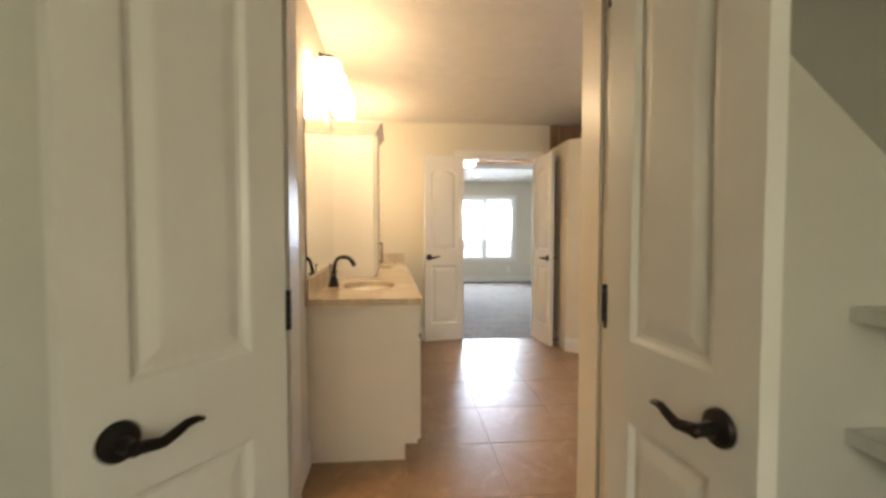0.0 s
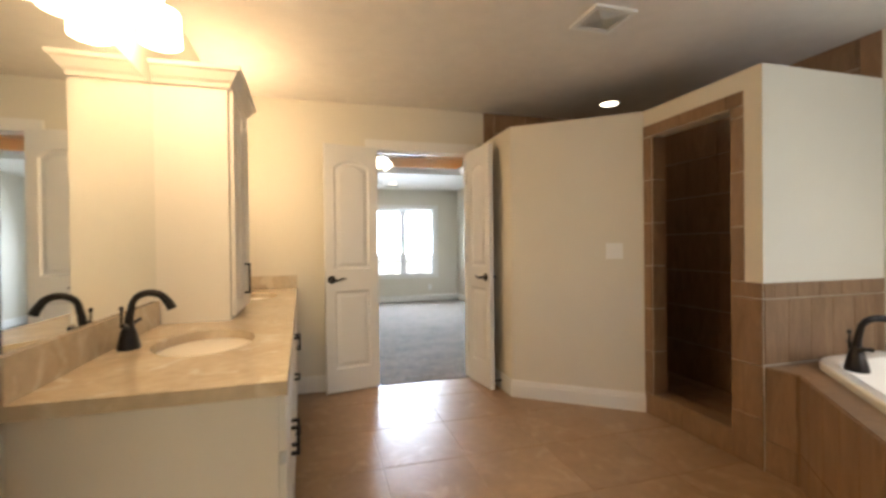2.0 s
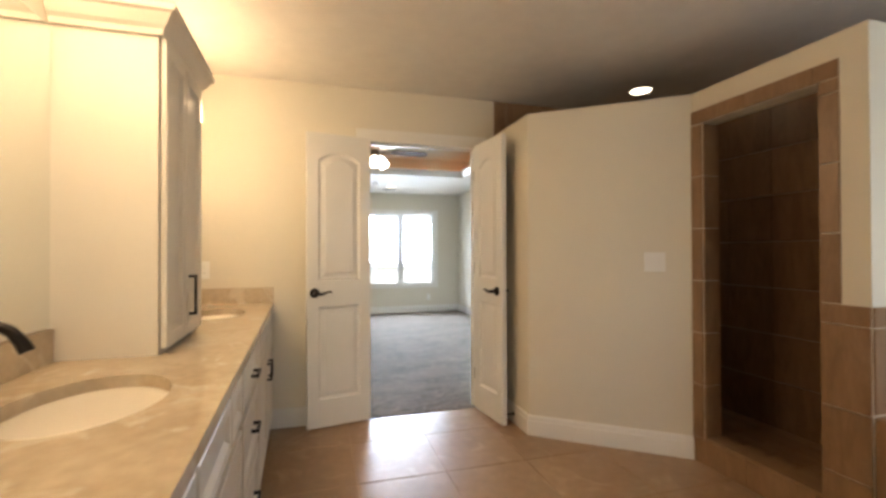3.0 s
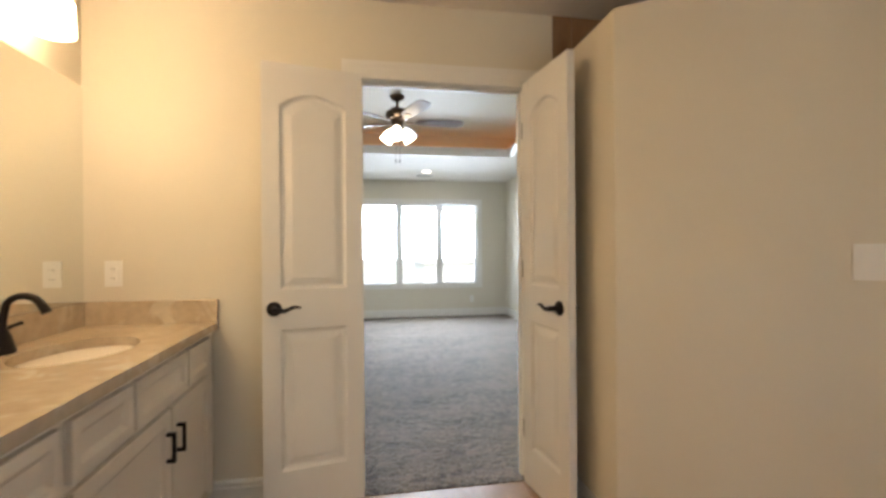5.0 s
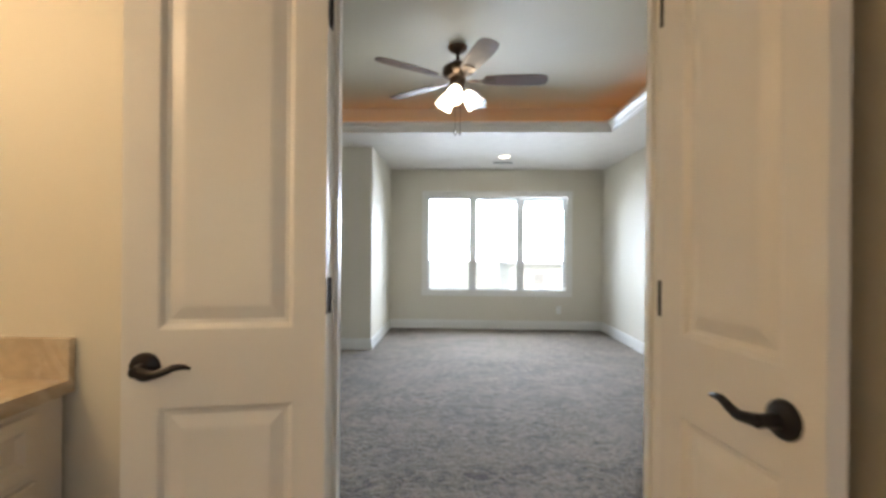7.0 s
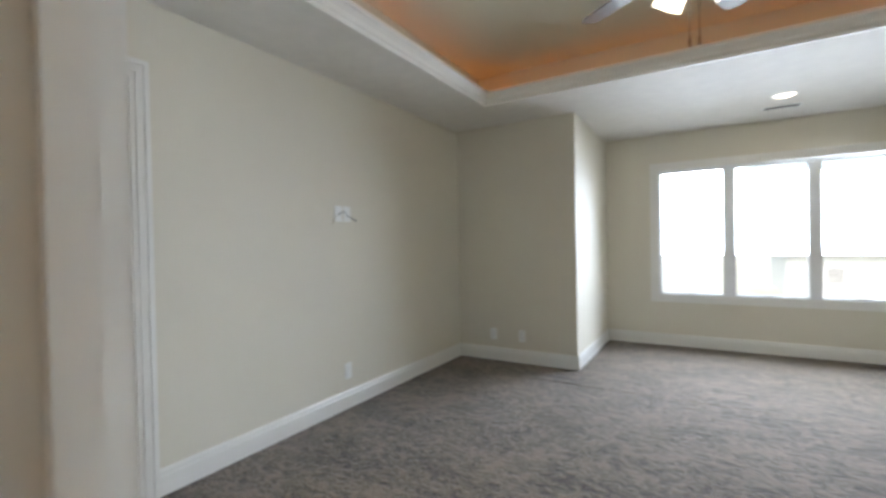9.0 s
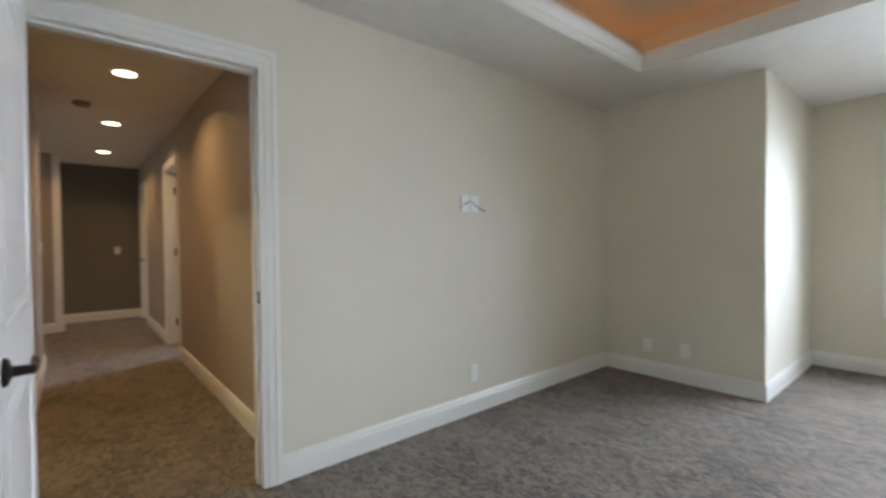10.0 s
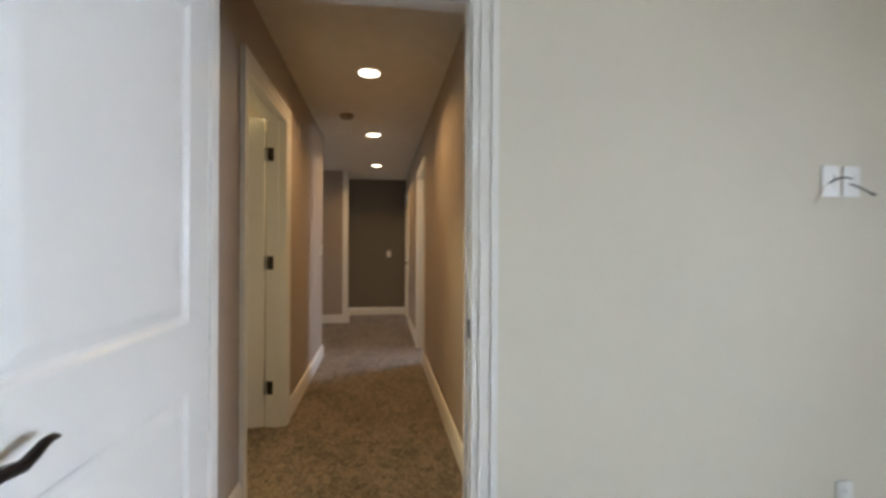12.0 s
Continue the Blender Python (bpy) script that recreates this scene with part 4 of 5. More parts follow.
# vanity lights
def vanity_light(cy):
    t = thing("vanity_light", "bronze wall light bar with four lit opal glass shades", "wall light", pose(WX + lean(cy) + 0.001, cy, 2.095), group="vanity lights")
    bm = bmesh.new()
    box(bm, 0.0, 0.022, -0.14, 0.14, -0.03, 0.06)
    bevel(bm, 0.006, 2)
    part("backplate", bm, BRONZE, t, smooth=True)
    bm = bmesh.new()
    tube(bm, [(0.075, -0.34, 0.05), (0.075, -0.17, 0.062), (0.075, 0, 0.067), (0.075, 0.17, 0.062), (0.075, 0.34, 0.05)], 0.008, 10)
    tube(bm, [(0.02, 0, 0.02), (0.05, 0, 0.05), (0.075, 0, 0.067)], 0.009, 10)
    part("arm", bm, BRONZE, t, smooth=True)
    for k in range(4):
        y = -0.3 + 0.2 * k
        bm = bmesh.new()
        lathe(bm, ((0.03, 0.052), (0.034, 0.03), (0.03, 0.028)), 16, Matrix.Translation((0.11, y, 0)))
        tube(bm, [(0.075, y, 0.058), (0.095, y, 0.056), (0.11, y, 0.05)], 0.007, 8)
        part("socket", bm, BRONZE, t, smooth=True)
        bm = bmesh.new()
        lathe(bm, ((0.03, 0.03), (0.06, 0.024), (0.068, 0.012), (0.07, -0.06), (0.072, -0.104), (0.06, -0.11), (0.02, -0.112)), 24, Matrix.Translation((0.11, y, 0)))
        part("shade", bm, SHADE, t, "lit opal glass drum shade", smooth=True)
    return t


vanity_light(2.63)
vanity_light(4.12)


# wall plates
def wall_plate(name, label, category, m, gangs=1, kindof="rocker", group=""):
    """A plate in its own xz plane that faces -y."""
    t = thing(name, label, category, m, group)
    w = 0.035 + 0.023 * (gangs - 1)
    bm = bmesh.new()
    box(bm, -w, w, -0.006, 0.0, -0.0575, 0.0575)
    bevel(bm, 0.003, 2)
    part("plate", bm, PLASTIC, t, smooth=True)
    for g in range(gangs):
        x = (g - (gangs - 1) / 2) * 0.046
        if kindof == "rocker":
            bm = bmesh.new()
            vs = box(bm, x - 0.0165, x + 0.0165, -0.009, -0.005, -0.033, 0.033)
            bevel(bm, 0.0015, 1)
            part("rocker", bm, PLASTIC, t)
        elif kindof == "outlet":
            for z in (-0.02, 0.02):
                bm = bmesh.new()
                lathe(bm, ((0.0165, 0.0), (0.0165, 0.003)), 18, Matrix.Translation((x, -0.006, z)) @ Matrix.Rotation(math.pi / 2, 4, "X"))
                part("socket", bm, PLASTIC, t)
                for sx in (-0.006, 0.006):
                    boxed("slot", (x + sx - 0.001, x + sx + 0.001, -0.0098, -0.0091, z - 0.004, z + 0.004), DARK, t)
    return t


def facing(x, y, z, nx, ny):
    return Matrix.Translation((x, y, z)) @ Matrix.Rotation(math.atan2(ny, nx) + math.pi / 2, 4, "Z")


wall_plate("light_switch", "white double rocker switch on the angled shower wall", "light switch", facing(2.36, 3.7535, 1.15, -0.606, -0.795), 2)
wall_plate("wall_outlet", "white wall outlet above the vanity splashback", "outlet", facing(-0.325, NY - 0.0005, 1.10, 0, -1), 1, "outlet", "wall outlets")
wall_plate("wall_outlet", "white wall outlet beside the vanity mirror", "outlet", facing(WX + 0.0005 + lean(2.10), 2.10, 1.04, 1, 0.025), 1, "outlet", "wall outlets")
wall_plate("wall_outlet", "white wall outlet above the baseboard", "outlet", facing(BW + 0.0005, 7.187, 0.279, 1, 0), 1, "outlet", "wall outlets")
wall_plate("wall_outlet", "white wall outlet above the baseboard", "outlet", facing(-0.80, BAYS - 0.0005, 0.27, 0, -1), 1, "outlet", "wall outlets")
wall_plate("wall_outlet", "white wall outlet above the baseboard", "outlet", facing(-0.49, BAYS - 0.0005, 0.27, 0, -1), 1, "outlet", "wall outlets")
wall_plate("wall_outlet", "white wall outlet under the bay window", "outlet", facing(2.62, BAYN - 0.0005, 0.30, 0, -1), 1, "outlet", "wall outlets")
wall_plate("light_switch", "white rocker switch on the dark hall end wall", "light switch", facing(HEND + 0.0005, 5.615, 1.09, 1, 0), 1)
wall_plate("light_switch", "white rocker switch on the taupe hall wall", "light switch", facing(-4.62, HS + 0.0005, 1.17, 0, 1), 1)
wall_plate("light_switch", "white rocker switch behind the open bedroom door", "light switch", facing(-1.535, HS + 0.0005, 1.14, 0, 1), 1)

# unfinished television outlets with loose cables
tv = thing("cable_outlet", "pair of white wall plates with loose dark cables hanging out", "cable outlet", facing(BW + 0.0005, 7.163, 1.451, 1, 0))
for s in (-1, 1):
    bm = bmesh.new()
    for d in ((-0.035, 0.035, -0.006, 0, 0.026, 0.057), (-0.035, 0.035, -0.006, 0, -0.057, -0.026), (-0.035, -0.017, -0.006, 0, -0.026, 0.026), (0.017, 0.035, -0.006, 0, -0.026, 0.026)):
        box(bm, *d)
    box(bm, -0.017, 0.017, -0.002, 0, -0.026, 0.026)
    bmesh.ops.transform(bm, matrix=Matrix.Translation((s * 0.045, 0, 0)), verts=bm.verts)
    part("plate", bm, PLASTIC, tv)
for pts, rad, mat in ((((-0.045, -0.002, -0.008), (-0.035, -0.018, 0.006), (-0.012, -0.028, 0.012), (0.014, -0.03, 0.006)), 0.003, CABLEMAT),
                      (((0.04, -0.002, -0.006), (0.05, -0.025, -0.022), (0.075, -0.03, -0.035), (0.105, -0.028, -0.046)), 0.003, CABLEMAT),
                      (((-0.05, -0.002, -0.005), (-0.07, -0.015, -0.012), (-0.09, -0.018, -0.028), (-0.104, -0.012, -0.05), (-0.112, -0.006, -0.085)), 0.0018, PALECABLE)):
    bm = bmesh.new()
    tube(bm, pts, rad, 8)
    part("cable", bm, mat, tv, smooth=True)
bm = bmesh.new()
tube(bm, ((0.105, -0.028, -0.046), (0.118, -0.027, -0.05)), 0.0048, 10)
part("plug", bm, DARK, tv, smooth=True)

# ---- ceiling fittings ----
def downlight(x, y):
    t = thing("downlight", "round recessed downlight with a white trim ring, lit", "downlight", pose(x, y, CEIL), group="recessed downlights")
    bm = bmesh.new()
    lathe(bm, ((0.092, 0.0), (0.09, -0.004), (0.078, -0.006), (0.072, -0.002), (0.072, 0.0)), 28)
    part("trim_ring", bm, PLASTIC, t, smooth=True)
    bm = bmesh.new()
    lathe(bm, ((0.071, -0.001), (0.06, -0.0035), (0.01, -0.0045)), 28)
    part("lens", bm, CANLENS, t, "glowing lens", smooth=True)


for dx, dy in ((-2.908, 5.386), (-4.604, 5.394), (-6.406, 5.405), (1.69, 9.47), (2.734, 4.30)):
    downlight(dx, dy)
smoke = thing("smoke_detector", "round tan smoke detector on the hall ceiling", "smoke detector", pose(-3.92, 5.155, CEIL))
bm = bmesh.new()
lathe(bm, ((0.065, 0.0), (0.065, -0.012), (0.058, -0.02), (0.052, -0.034), (0.02, -0.037)), 26)
part("housing", bm, TANPLASTIC, smoke, smooth=True)

# exhaust fan grille
vent = thing("exhaust_fan", "square white ceiling exhaust grille with angled louvres", "vent", pose(1.778, 3.066, CEIL))
bm = bmesh.new()
for d in ((-0.125, 0.125, -0.125, -0.1), (-0.125, 0.125, 0.1, 0.125), (-0.125, -0.1, -0.1, 0.1), (0.1, 0.125, -0.1, 0.1)):
    box(bm, *d, -0.014, 0.0)
bevel(bm, 0.003, 1)
part("frame", bm, PLASTIC, vent)
boxed("backing", (-0.1, 0.1, -0.1, 0.1, -0.003, -0.0005), CLOSET, vent)
for q in range(4):
    r = Matrix.Rotation(q * math.pi / 2, 4, "Z")
    for k in range(4):
        bm = bmesh.new()
        o, w = 0.02 + 0.021 * k, 0.016
        vs = [bm.verts.new(p) for p in ((-o, -o, -0.012), (o, -o, -0.012), (o + w * 0.6, -o - w * 0.6, -0.004), (-o - w * 0.6, -o - w * 0.6, -0.004))]
        bm.faces.new(vs)
        bmesh.ops.solidify(bm, geom=bm.faces[:], thickness=0.0015)
        bmesh.ops.transform(bm, matrix=r, verts=bm.verts)
        part("louvre", bm, PLASTIC, vent)
reg = thing("air_register", "slim white ceiling air register by the bay", "vent", pose(1.71, 9.85, CEIL))
boxed("frame", (-0.15, 0.15, -0.05, 0.05, -0.006, 0.0), PLASTIC, reg, b=0.002, seg=1)
for k in range(5):
    boxed("slot", (-0.13, 0.13, -0.036 + 0.016 * k, -0.029 + 0.016 * k, -0.0075, -0.0062), DARK, reg)

# ceiling fan
fan = thing("ceiling_fan", "five-blade ceiling fan with dark wood blades and lit glass shades", "ceiling fan", pose(1.08, 6.95, TRAY_TOP))
bm = bmesh.new()
lathe(bm, ((0.07, 0.0), (0.07, -0.012), (0.06, -0.03), (0.03, -0.05), (0.018, -0.056)), 26)
part("canopy", bm, FANMETAL, fan, smooth=True)
bm = bmesh.new()
lathe(bm, ((0.013, -0.05), (0.013, -0.13)), 14)
part("downrod", bm, FANMETAL, fan, smooth=True)
bm = bmesh.new()
lathe(bm, ((0.03, -0.115), (0.08, -0.13), (0.112, -0.16), (0.115, -0.2), (0.09, -0.225), (0.06, -0.235), (0.06, -0.265), (0.05, -0.28), (0.045, -0.3), (0.02, -0.31)), 30)
part("motor_housing", bm, FANMETAL, fan, "bronze-nickel motor housing", smooth=True)
for k in range(5):
    m = Matrix.Rotation(radians(72 * k), 4, "Z") @ Matrix.Translation((0, 0, -0.248)) @ Matrix.Rotation(radians(-11), 4, "X")
    bm = bmesh.new()
    pts = [(0.20, -0.05), (0.3, -0.062), (0.5, -0.072), (0.6, -0.07), (0.645, -0.055), (0.66, -0.02), (0.66, 0.02), (0.645, 0.055), (0.6, 0.07), (0.5, 0.072), (0.3, 0.062), (0.20, 0.05)]
    prism(bm, pts, -0.003, 0.003)
    bmesh.ops.transform(bm, matrix=m, verts=bm.verts)
    blade = part("blade", bm, BLADE, fan, "dark walnut fan blade")
    bm = bmesh.new()
    prism(bm, [(0.08, -0.018), (0.17, -0.012), (0.2, -0.036), (0.27, -0.04), (0.285, 0.0), (0.27, 0.04), (0.2, 0.036), (0.17, 0.012), (0.08, 0.018)], -0.009, -0.0035)
    bmesh.ops.transform(bm, matrix=m, verts=bm.verts)
    part("blade_iron", bm, FANMETAL, fan, "metal blade bracket")
for k in range(3):
    m = Matrix.Rotation(radians(-100 + 120 * k), 4, "Z") @ Matrix.Translation((0.055, 0, -0.32)) @ Matrix.Rotation(radians(-42), 4, "Y")
    bm = bmesh.new()
    lathe(bm, ((0.014, 0.02), (0.022, 0.0), (0.026, -0.01)), 14, m)
    part("light_arm", bm, FANMETAL, fan, smooth=True)
    bm = bmesh.new()
    lathe(bm, ((0.025, -0.008), (0.042, -0.031), (0.057, -0.078), (0.065, -0.135), (0.058, -0.137), (0.02, -0.118)), 22, m)
    part("glass_shade", bm, FANSHADE, fan, "lit frosted bell shade", smooth=True)
for sx in (-0.016, 0.02):
    bm = bmesh.new()
    tube(bm, [(sx, -0.02, -0.3), (sx, -0.02, -0.62)], 0.0022, 6)
    tube(bm, [(sx, -0.02, -0.62), (sx, -0.02, -0.63), (sx, -0.02, -0.66)], 0.005, 8, (0.003, 0.006, 0.0055))
    part("pull_chain", bm, FANMETAL, fan)

# ---- tub ----
DECK = 0.55
deck_poly = [(EX - 0.001, 2.764), (2.53, 2.764), (2.53, 2.585), (1.78, 1.66), (1.78, SY + 0.001), (EX - 0.001, SY + 0.001)]
RIM = ((2.80, 2.72), (3.375, 2.72), (3.375, 1.2), (1.89, 1.2), (1.89, 1.62))     # the tub's outline
TC = (2.78, 1.95)


def rounded(poly, r, n=9):
    """A polygon with its corners rounded off."""
    pts = []
    for k, p in enumerate(poly):
        p, q, w = Vector(p), Vector(poly[k - 1]), Vector(poly[(k + 1) % len(poly)])
        a, b = p + (q - p).normalized() * r, p + (w - p).normalized() * r
        pts += [(1 - u) ** 2 * a + 2 * u * (1 - u) * p + u ** 2 * b for u in (i / (n - 1) for i in range(n))]
    return pts


tub = thing("bathtub", "white drop-in corner bathtub set in a tiled deck", "bathtub", pose(TC[0], TC[1], DECK))
bm = bmesh.new()
rings = []
rim_line = [p - Vector(TC) for p in rounded(RIM, 0.13)]
n = len(rim_line)
for f, z in ((1.0, 0.002), (1.0, 0.03), (0.985, 0.04), (0.91, 0.042), (0.87, 0.034), (0.84, -0.05), (0.78, -0.25), (0.70, -0.36), (0.5, -0.39), (0.1, -0.395)):
    rings.append([bm.verts.new((p.x * f, p.y * f, z)) for p in rim_line])
for q, w in zip(rings, rings[1:]):
    for k in range(n):
        bm.faces.new((q[k], q[(k + 1) % n], w[(k + 1) % n], w[k]))
bm.faces.new(rings[-1])
part("basin", bm, PORCELAIN, tub, smooth=True)
deck = thing("tub_deck", "brown tiled deck and apron round the bathtub", "tub deck", pose(0, 0, 0))
bm = bmesh.new()
out_ring = [Vector((x, y)) for x, y in deck_poly]
hole = [p * 0.95 + Vector(TC) for p in rim_line]
ov = [bm.verts.new((p.x, p.y, DECK)) for p in out_ring]
hv = [bm.verts.new((p.x, p.y, DECK)) for p in hole]
es = [bm.edges.new((ring[i], ring[(i + 1) % len(ring)])) for ring in (ov, hv) for i in range(len(ring))]
bmesh.ops.triangle_fill(bm, use_beauty=True, edges=es)
lo = [bm.verts.new((p.x, p.y, 0)) for p in out_ring]
for i in range(len(lo)):
    j = (i + 1) % len(lo)
    bm.faces.new((ov[i], ov[j], lo[j], lo[i]))
part("core", bm, WALLTILE, deck)
faucet(2.725, 2.475, DECK + 0.041, -35, 1.15)

# ---- closet shelves ----
for z in (0.70, 1.02):
    t = thing("wire_shelf", "white coated wire closet shelf, still wrapped in milky film", "shelf", pose(0, 0, z), group="closet shelves")
    for k in range(26):
        bm = bmesh.new()
        y = 0.95 - 0.03 * k
        tube(bm, [(1.27, y, 0.0), (1.599, y, 0.0)], 0.002, 6)
        part("wire", bm, WIRE, t)
    for x, zz in ((1.27, 0), (1.27, -0.03), (1.45, -0.004)):
        bm = bmesh.new()
        tube(bm, [(x, 0.985, zz), (x, 0.15, zz)], 0.0035, 6)
        part("rail", bm, WIRE, t)
    bm = bmesh.new()
    box(bm, 1.2625, 1.266, 0.15, 0.96, -0.034, 0.004)
    box(bm, 1.266, 1.598, 0.15, 0.96, 0.0025, 0.004)
    part("cover", bm, FILM, t, "clear protective film over the shelf's lip and wires")
    bm = bmesh.new()
    box(bm, 1.262, 1.30, 0.962, 0.99, -0.036, 0.01)
    bevel(bm, 0.003, 1)
    part("end_bracket", bm, PLASTIC, t)

# ---- outside ----
bm = bmesh.new()
for gx0, gx1, gy0, gy1 in ((-800, 800, -800, 800),):
    vs = [bm.verts.new(p) for p in ((gx0, gy0, -3.2), (gx1, gy0, -3.2), (gx1, gy1, -3.2), (gx0, gy1, -3.2))]
    bm.faces.new(vs)
structure(part("ground", bm, GRASS), "lawn outside, one storey below", "ground")


def house(x, y, w, d, h, rise, label):
    t = thing("house", label, "house", pose(x, y, -3.2), group="neighbouring houses")
    boxed("wall", (-w / 2, w / 2, -d / 2, d / 2, 0, h), SIDING, t)
    bm = bmesh.new()
    e = 0.4
    lo = [bm.verts.new(p) for p in ((-w / 2 - e, -d / 2 - e, h), (w / 2 + e, -d / 2 - e, h), (w / 2 + e, d / 2 + e, h), (-w / 2 - e, d / 2 + e, h))]
    r0, r1 = bm.verts.new((-w / 2 + d * 0.4, 0, h + rise)), bm.verts.new((w / 2 - d * 0.4, 0, h + rise))
    for f in ((lo[0], lo[1], r1, r0), (lo[1], lo[2], r1), (lo[2], lo[3], r0, r1), (lo[3], lo[0], r0), tuple(lo[::-1])):
        bm.faces.new(f)
    part("roof", bm, ROOFING, t)
    for k in range(3):
        wx = -w / 2 + w * (k + 0.5) / 3
        wn = boxed("window", (wx - 0.6, wx + 0.6, -d / 2 - 0.05, -d / 2 + 0.02, h - 2.0, h - 0.7), VINYL, t)
        boxed("pane", (wx - 0.5, wx + 0.5, -d / 2 - 0.07, -d / 2 - 0.052, h - 1.9, h - 0.8), ROOFING, wn)


house(-12, 52, 15, 10, 3.2, 2.6, "pale single-storey house with a grey hipped roof")
house(14, 50, 16, 10, 3.0, 2.6, "pale single-storey house with a grey hipped roof")


def tree(x, y, h, r):
    t = thing("tree", "leafy garden tree beyond the window", "tree", pose(x, y, -3.2), group="garden trees")
    rng = random.Random(int(x * 7 + y))
    bm = bmesh.new()
    tube(bm, [(0, 0, 0), (0.05, 0.02, h * 0.3), (0.0, 0.1, h * 0.6), (0.05, 0.05, h * 0.9)], 0.15, 8, (0.18, 0.14, 0.1, 0.03))
    for k in range(7):
        a = k * 2.4
        z = h * (0.35 + 0.07 * k)
        tube(bm, [(0, 0.05, z), (0.5 * r * math.cos(a), 0.5 * r * math.sin(a), z + 0.3 * r), (0.85 * r * math.cos(a), 0.85 * r * math.sin(a), z + 0.5 * r)], 0.04, 5, (0.06, 0.04, 0.015))
    part("trunk", bm, BARK, t)
    bm = bmesh.new()
    for k in range(900):
        v = Vector((rng.gauss(0, 1), rng.gauss(0, 1), rng.gauss(0, 1))).normalized() * r * rng.uniform(0.45, 1.05)
        c = Vector((v.x, v.y, h * 0.72 + v.z * 0.9))
        a, b = Vector((rng.uniform(-1, 1), rng.uniform(-1, 1), rng.uniform(-1, 1))).normalized() * 0.16, Vector((rng.uniform(-1, 1), rng.uniform(-1, 1), rng.uniform(-1, 1))).normalized() * 0.1
        bm.faces.new([bm.verts.new(p) for p in (c - a, c - b, c + a, c + b)])
    part("crown", bm, LEAF, t)


tree(-3.2, 40, 4.6, 1.4)
tree(12.5, 46, 4.8, 1.3)

# ---- tiles, laid last ----


def tile_mesh(name, w, h, d, mat, gap=0.002):
    """A tile with eased edges: x wide, z high, its face at y = -d."""
    bm = bmesh.new()
    e = 0.0015
    back = [bm.verts.new((x, 0, z)) for x, z in ((gap, gap), (w - gap, gap), (w - gap, h - gap), (gap, h - gap))]
    mid = [bm.verts.new((x, -d + e, z)) for x, z in ((gap, gap), (w - gap, gap), (w - gap, h - gap), (gap, h - gap))]
    f = gap + e
    face = [bm.verts.new((x, -d, z)) for x, z in ((f, f), (w - f, f), (w - f, h - f), (f, h - f))]
    for q, r in ((back, mid), (mid, face)):
        for k in range(4):
            bm.faces.new((q[k], q[(k + 1) % 4], r[(k + 1) % 4], r[k]))
    bm.faces.new(face)
    return mesh_of(name, bm, mat)


TILES = {}


def tile(parent, m, w, h, d=0.008, mat=None, name="tile"):
    mat = mat or WALLTILE
    key = (round(w, 4), round(h, 4), d, mat.name)
    if key not in TILES:
        TILES[key] = tile_mesh("tile", w, h, d, mat)
    ob = new(name, TILES[key])
    ob.parent = parent
    ob.matrix_local = m
    return ob


def tiled_face(parent, p0, p1, z0, z1, tw, th, d=0.008, x_off=0.0, z_off=0.0):
    """Covers an upright face from p0 to p1 with tiles; the face looks to the right of the way from p0 to p1."""
    p0, p1 = Vector(p0), Vector(p1)
    run = (p1 - p0).length
    base = Matrix.Translation((p0.x, p0.y, 0)) @ Matrix.Rotation(math.atan2(p1.y - p0.y, p1.x - p0.x), 4, "Z")
    z = z0 - z_off
    while z < z1 - 1e-4:
        za, zb = max(z, z0), min(z + th, z1)
        x = -x_off
        while x < run - 1e-4:
            xa, xb = max(x, 0), min(x + tw, run)
            if xb - xa > 0.012 and zb - za > 0.012:
                tile(parent, base @ Matrix.Translation((xa, 0, za)), xb - xa, zb - za, d)
            x += tw
        z += th


# bathroom floor
fl = thing("floor", "tan porcelain floor tiles laid square", "tiled floor", pose(0, 0, 0), kind="structure")
FX, FY, FW, FH = 0.604, 3.385, 0.483, 0.513
for i in range(-3, 7):
    for j in range(-5, 5):
        xa, xb = max(WX, FX + i * FW), min(EX, FX + (i + 1) * FW)
        ya, yb = max(SY - CT, FY + j * FH), min(4.80, FY + (j + 1) * FH)
        if xb - xa > 0.02 and yb - ya > 0.02 and not (xa > 2.6 and yb < 2.75):
            tile(fl, Matrix.Translation((xa, ya, -0.008)) @ Matrix.Rotation(-math.pi / 2, 4, "X"), xb - xa, yb - ya, 0.008, FLOORTILE)

# shower: trim round the opening, reveals, curb, inside faces
sh = thing("shower_surround", "brown travertine tile surround and lining of the walk-in shower", "shower", pose(0, 0, 0))
CURB, TT, XI = 0.145, 0.988, SX + 0.11
tiled_face(sh, (SX, B[1]), (SX, S1), CURB, ST, 0.075, 0.3)
tiled_face(sh, (SX, S0), (SX, S0 - 0.08), TT, ST, 0.08, 0.3)
tiled_face(sh, (SX, B[1]), (SX, S0 - 0.08), ST, ST + 0.08, 0.33, 0.08)
tiled_face(sh, (SX, S0), (SX, C[1]), TT - 0.085, TT, 0.183, 0.085)
tiled_face(sh, (SX, S0), (SX, C[1]), 0.55, TT - 0.085, 0.183, 0.4)
tiled_face(sh, (SX, S0), (SX, C[1]), 0.0, 0.55, 0.183, 0.31, z_off=0.04)
tiled_face(sh, (SX, B[1]), (SX, S0), 0.0, CURB, 0.33, 0.145)
tiled_face(sh, (SX, S1), (XI + 0.005, S1), CURB, ST, 0.115, 0.3)
tiled_face(sh, (XI + 0.005, S0), (SX, S0), CURB, ST, 0.115, 0.3)
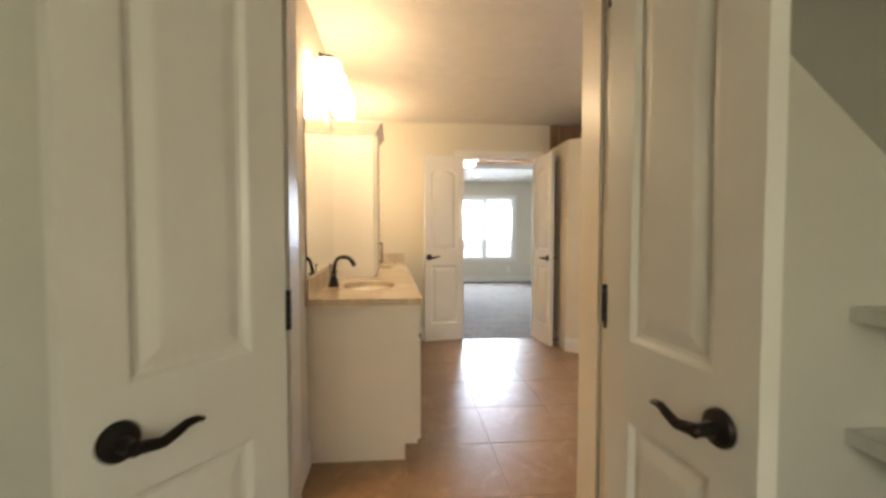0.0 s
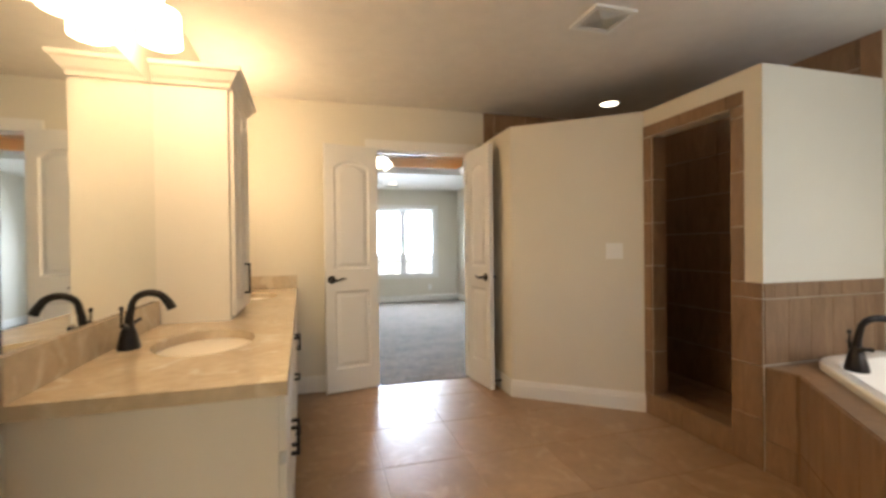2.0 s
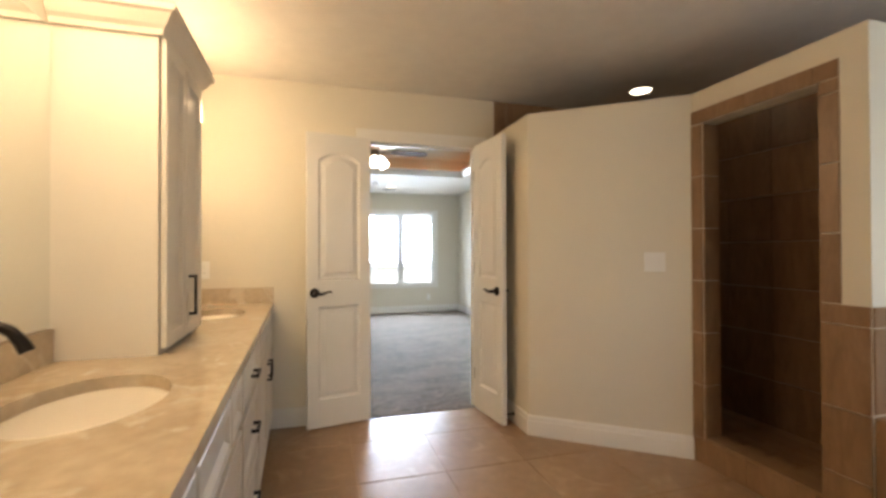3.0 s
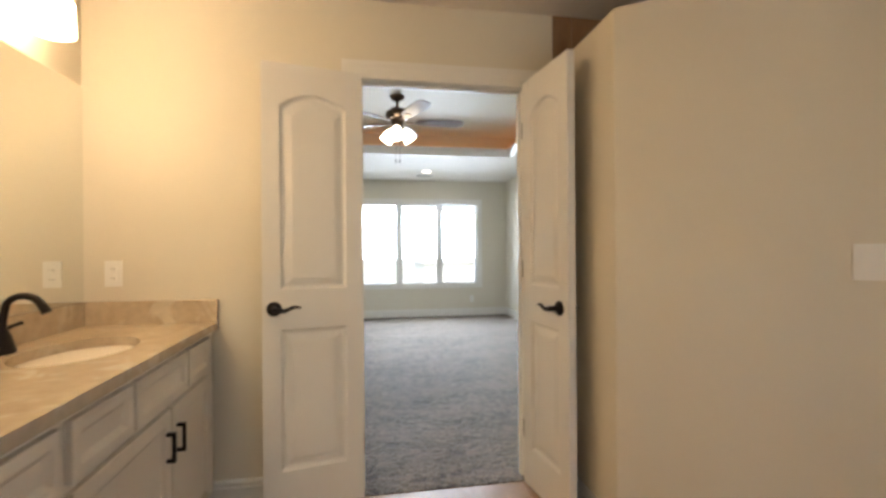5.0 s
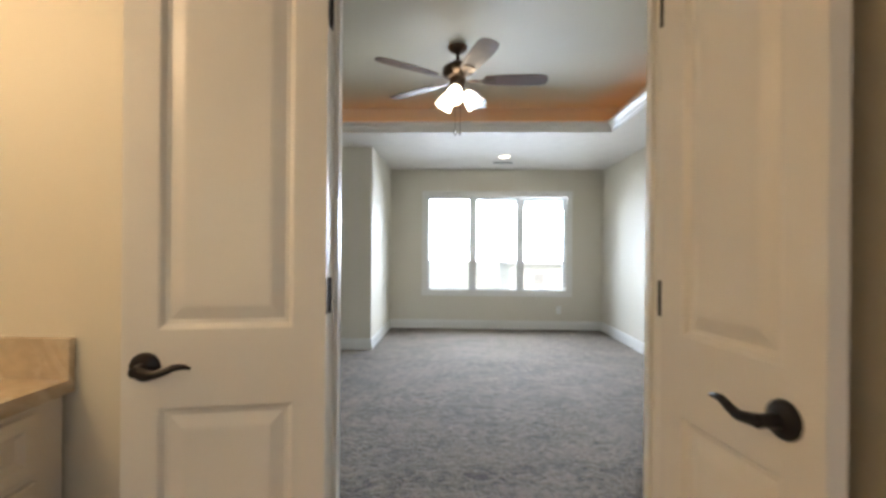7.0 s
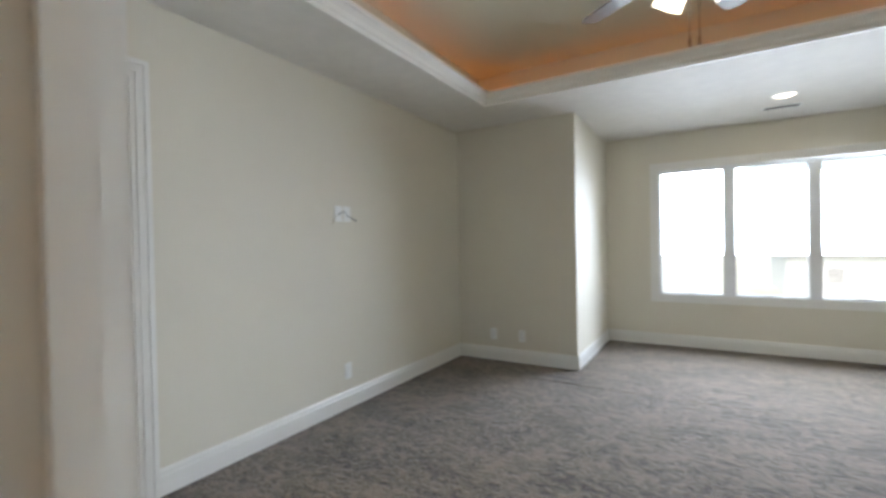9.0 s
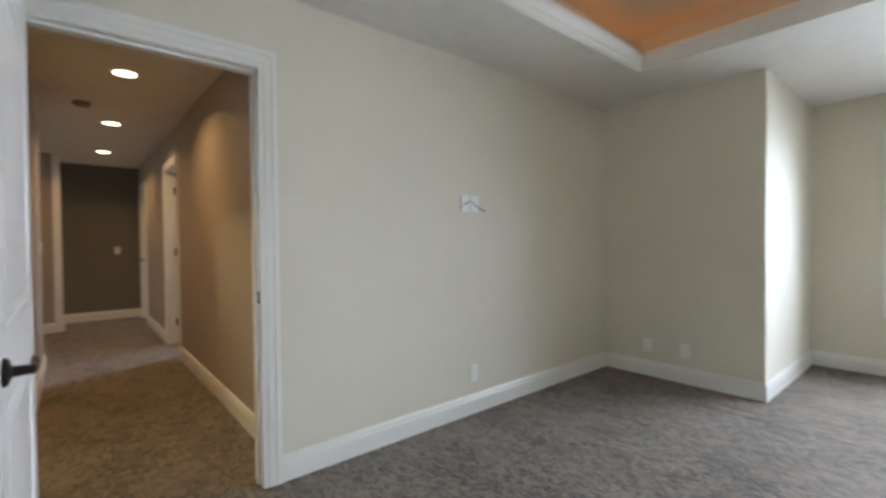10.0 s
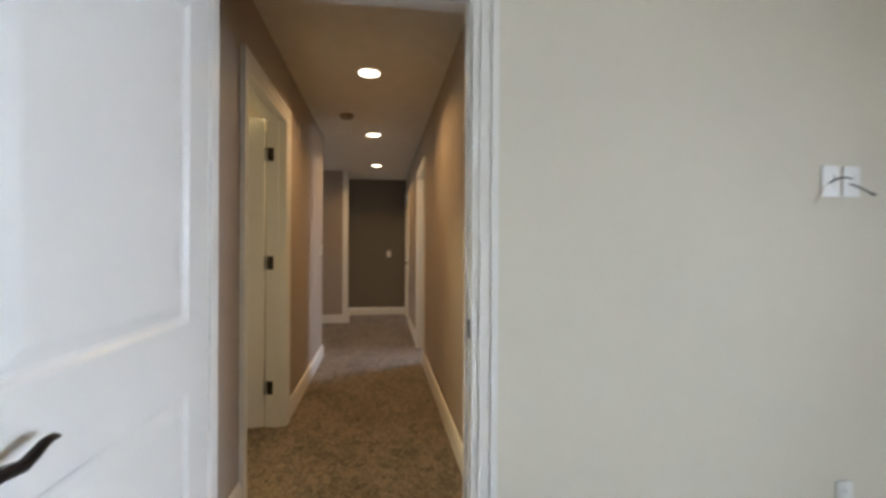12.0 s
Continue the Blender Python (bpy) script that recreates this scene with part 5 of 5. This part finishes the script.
boxed("curb", (SX + 0.001, XI, S0, S1, 0.0, CURB), GROUT, sh)
tile(sh, Matrix.Translation((SX - 0.004, S0, CURB + 0.0005)) @ Matrix.Rotation(-math.pi / 2, 4, "X"), 0.118, S1 - S0, 0.008)
tiled_face(sh, (1.865, NY), (EX, NY), 0.0, CEIL, 0.32, 0.32)
tiled_face(sh, (1.757, NY - 0.0002), (1.865, NY - 0.0002), PT, CEIL, 0.11, 0.3)
tiled_face(sh, (EX, NY), (EX, 2.875), 0.0, CEIL, 0.32, 0.32)
tiled_face(sh, (EX, 2.875), (EX, 2.765), PT, CEIL, 0.11, 0.3)
tiled_face(sh, (EX, 2.875), (XI, 2.875), 0.0, PT, 0.32, 0.32)
tiled_face(sh, (XI, 2.875), (XI, S0), 0.0, PT, 0.32, 0.32)
tiled_face(sh, (XI, S1), (XI, 3.684), 0.0, PT, 0.14, 0.32)
tiled_face(sh, (XI, 3.684), (1.865, 4.268), 0.0, PT, 0.32, 0.32)
tiled_face(sh, (1.865, 4.268), (1.865, NY), 0.0, PT, 0.3, 0.32)
for i in range(10):
    for j in range(12):
        x, y = 1.87 + 0.16 * i, 2.88 + 0.16 * j
        if x + 0.16 < EX and y + 0.16 < NY and (x > 2.64 or y > 4.268 - (x - 1.865) * 0.787):
            tile(sh, Matrix.Translation((x, y, -0.004)) @ Matrix.Rotation(-math.pi / 2, 4, "X"), 0.16, 0.16, 0.02)

# tub surround and deck
tiled_face(deck, (SX, 2.765), (EX, 2.765), DECK + 0.008, TT - 0.085, 0.165, 0.36)
tiled_face(deck, (SX, 2.765), (EX, 2.765), TT - 0.085, TT, 0.165, 0.085, x_off=0.1)
for p0, p1, off in (((2.53, 2.764), (2.53, 2.585), 0.0), ((2.53, 2.585), (1.78, 1.66), 0.05), ((1.78, 1.66), (1.78, SY), 0.0)):
    tiled_face(deck, p0, p1, 0.0, 0.17, 0.165, 0.17, x_off=off)
    tiled_face(deck, p0, p1, 0.17, DECK + 0.006, 0.165, 0.376, x_off=off)
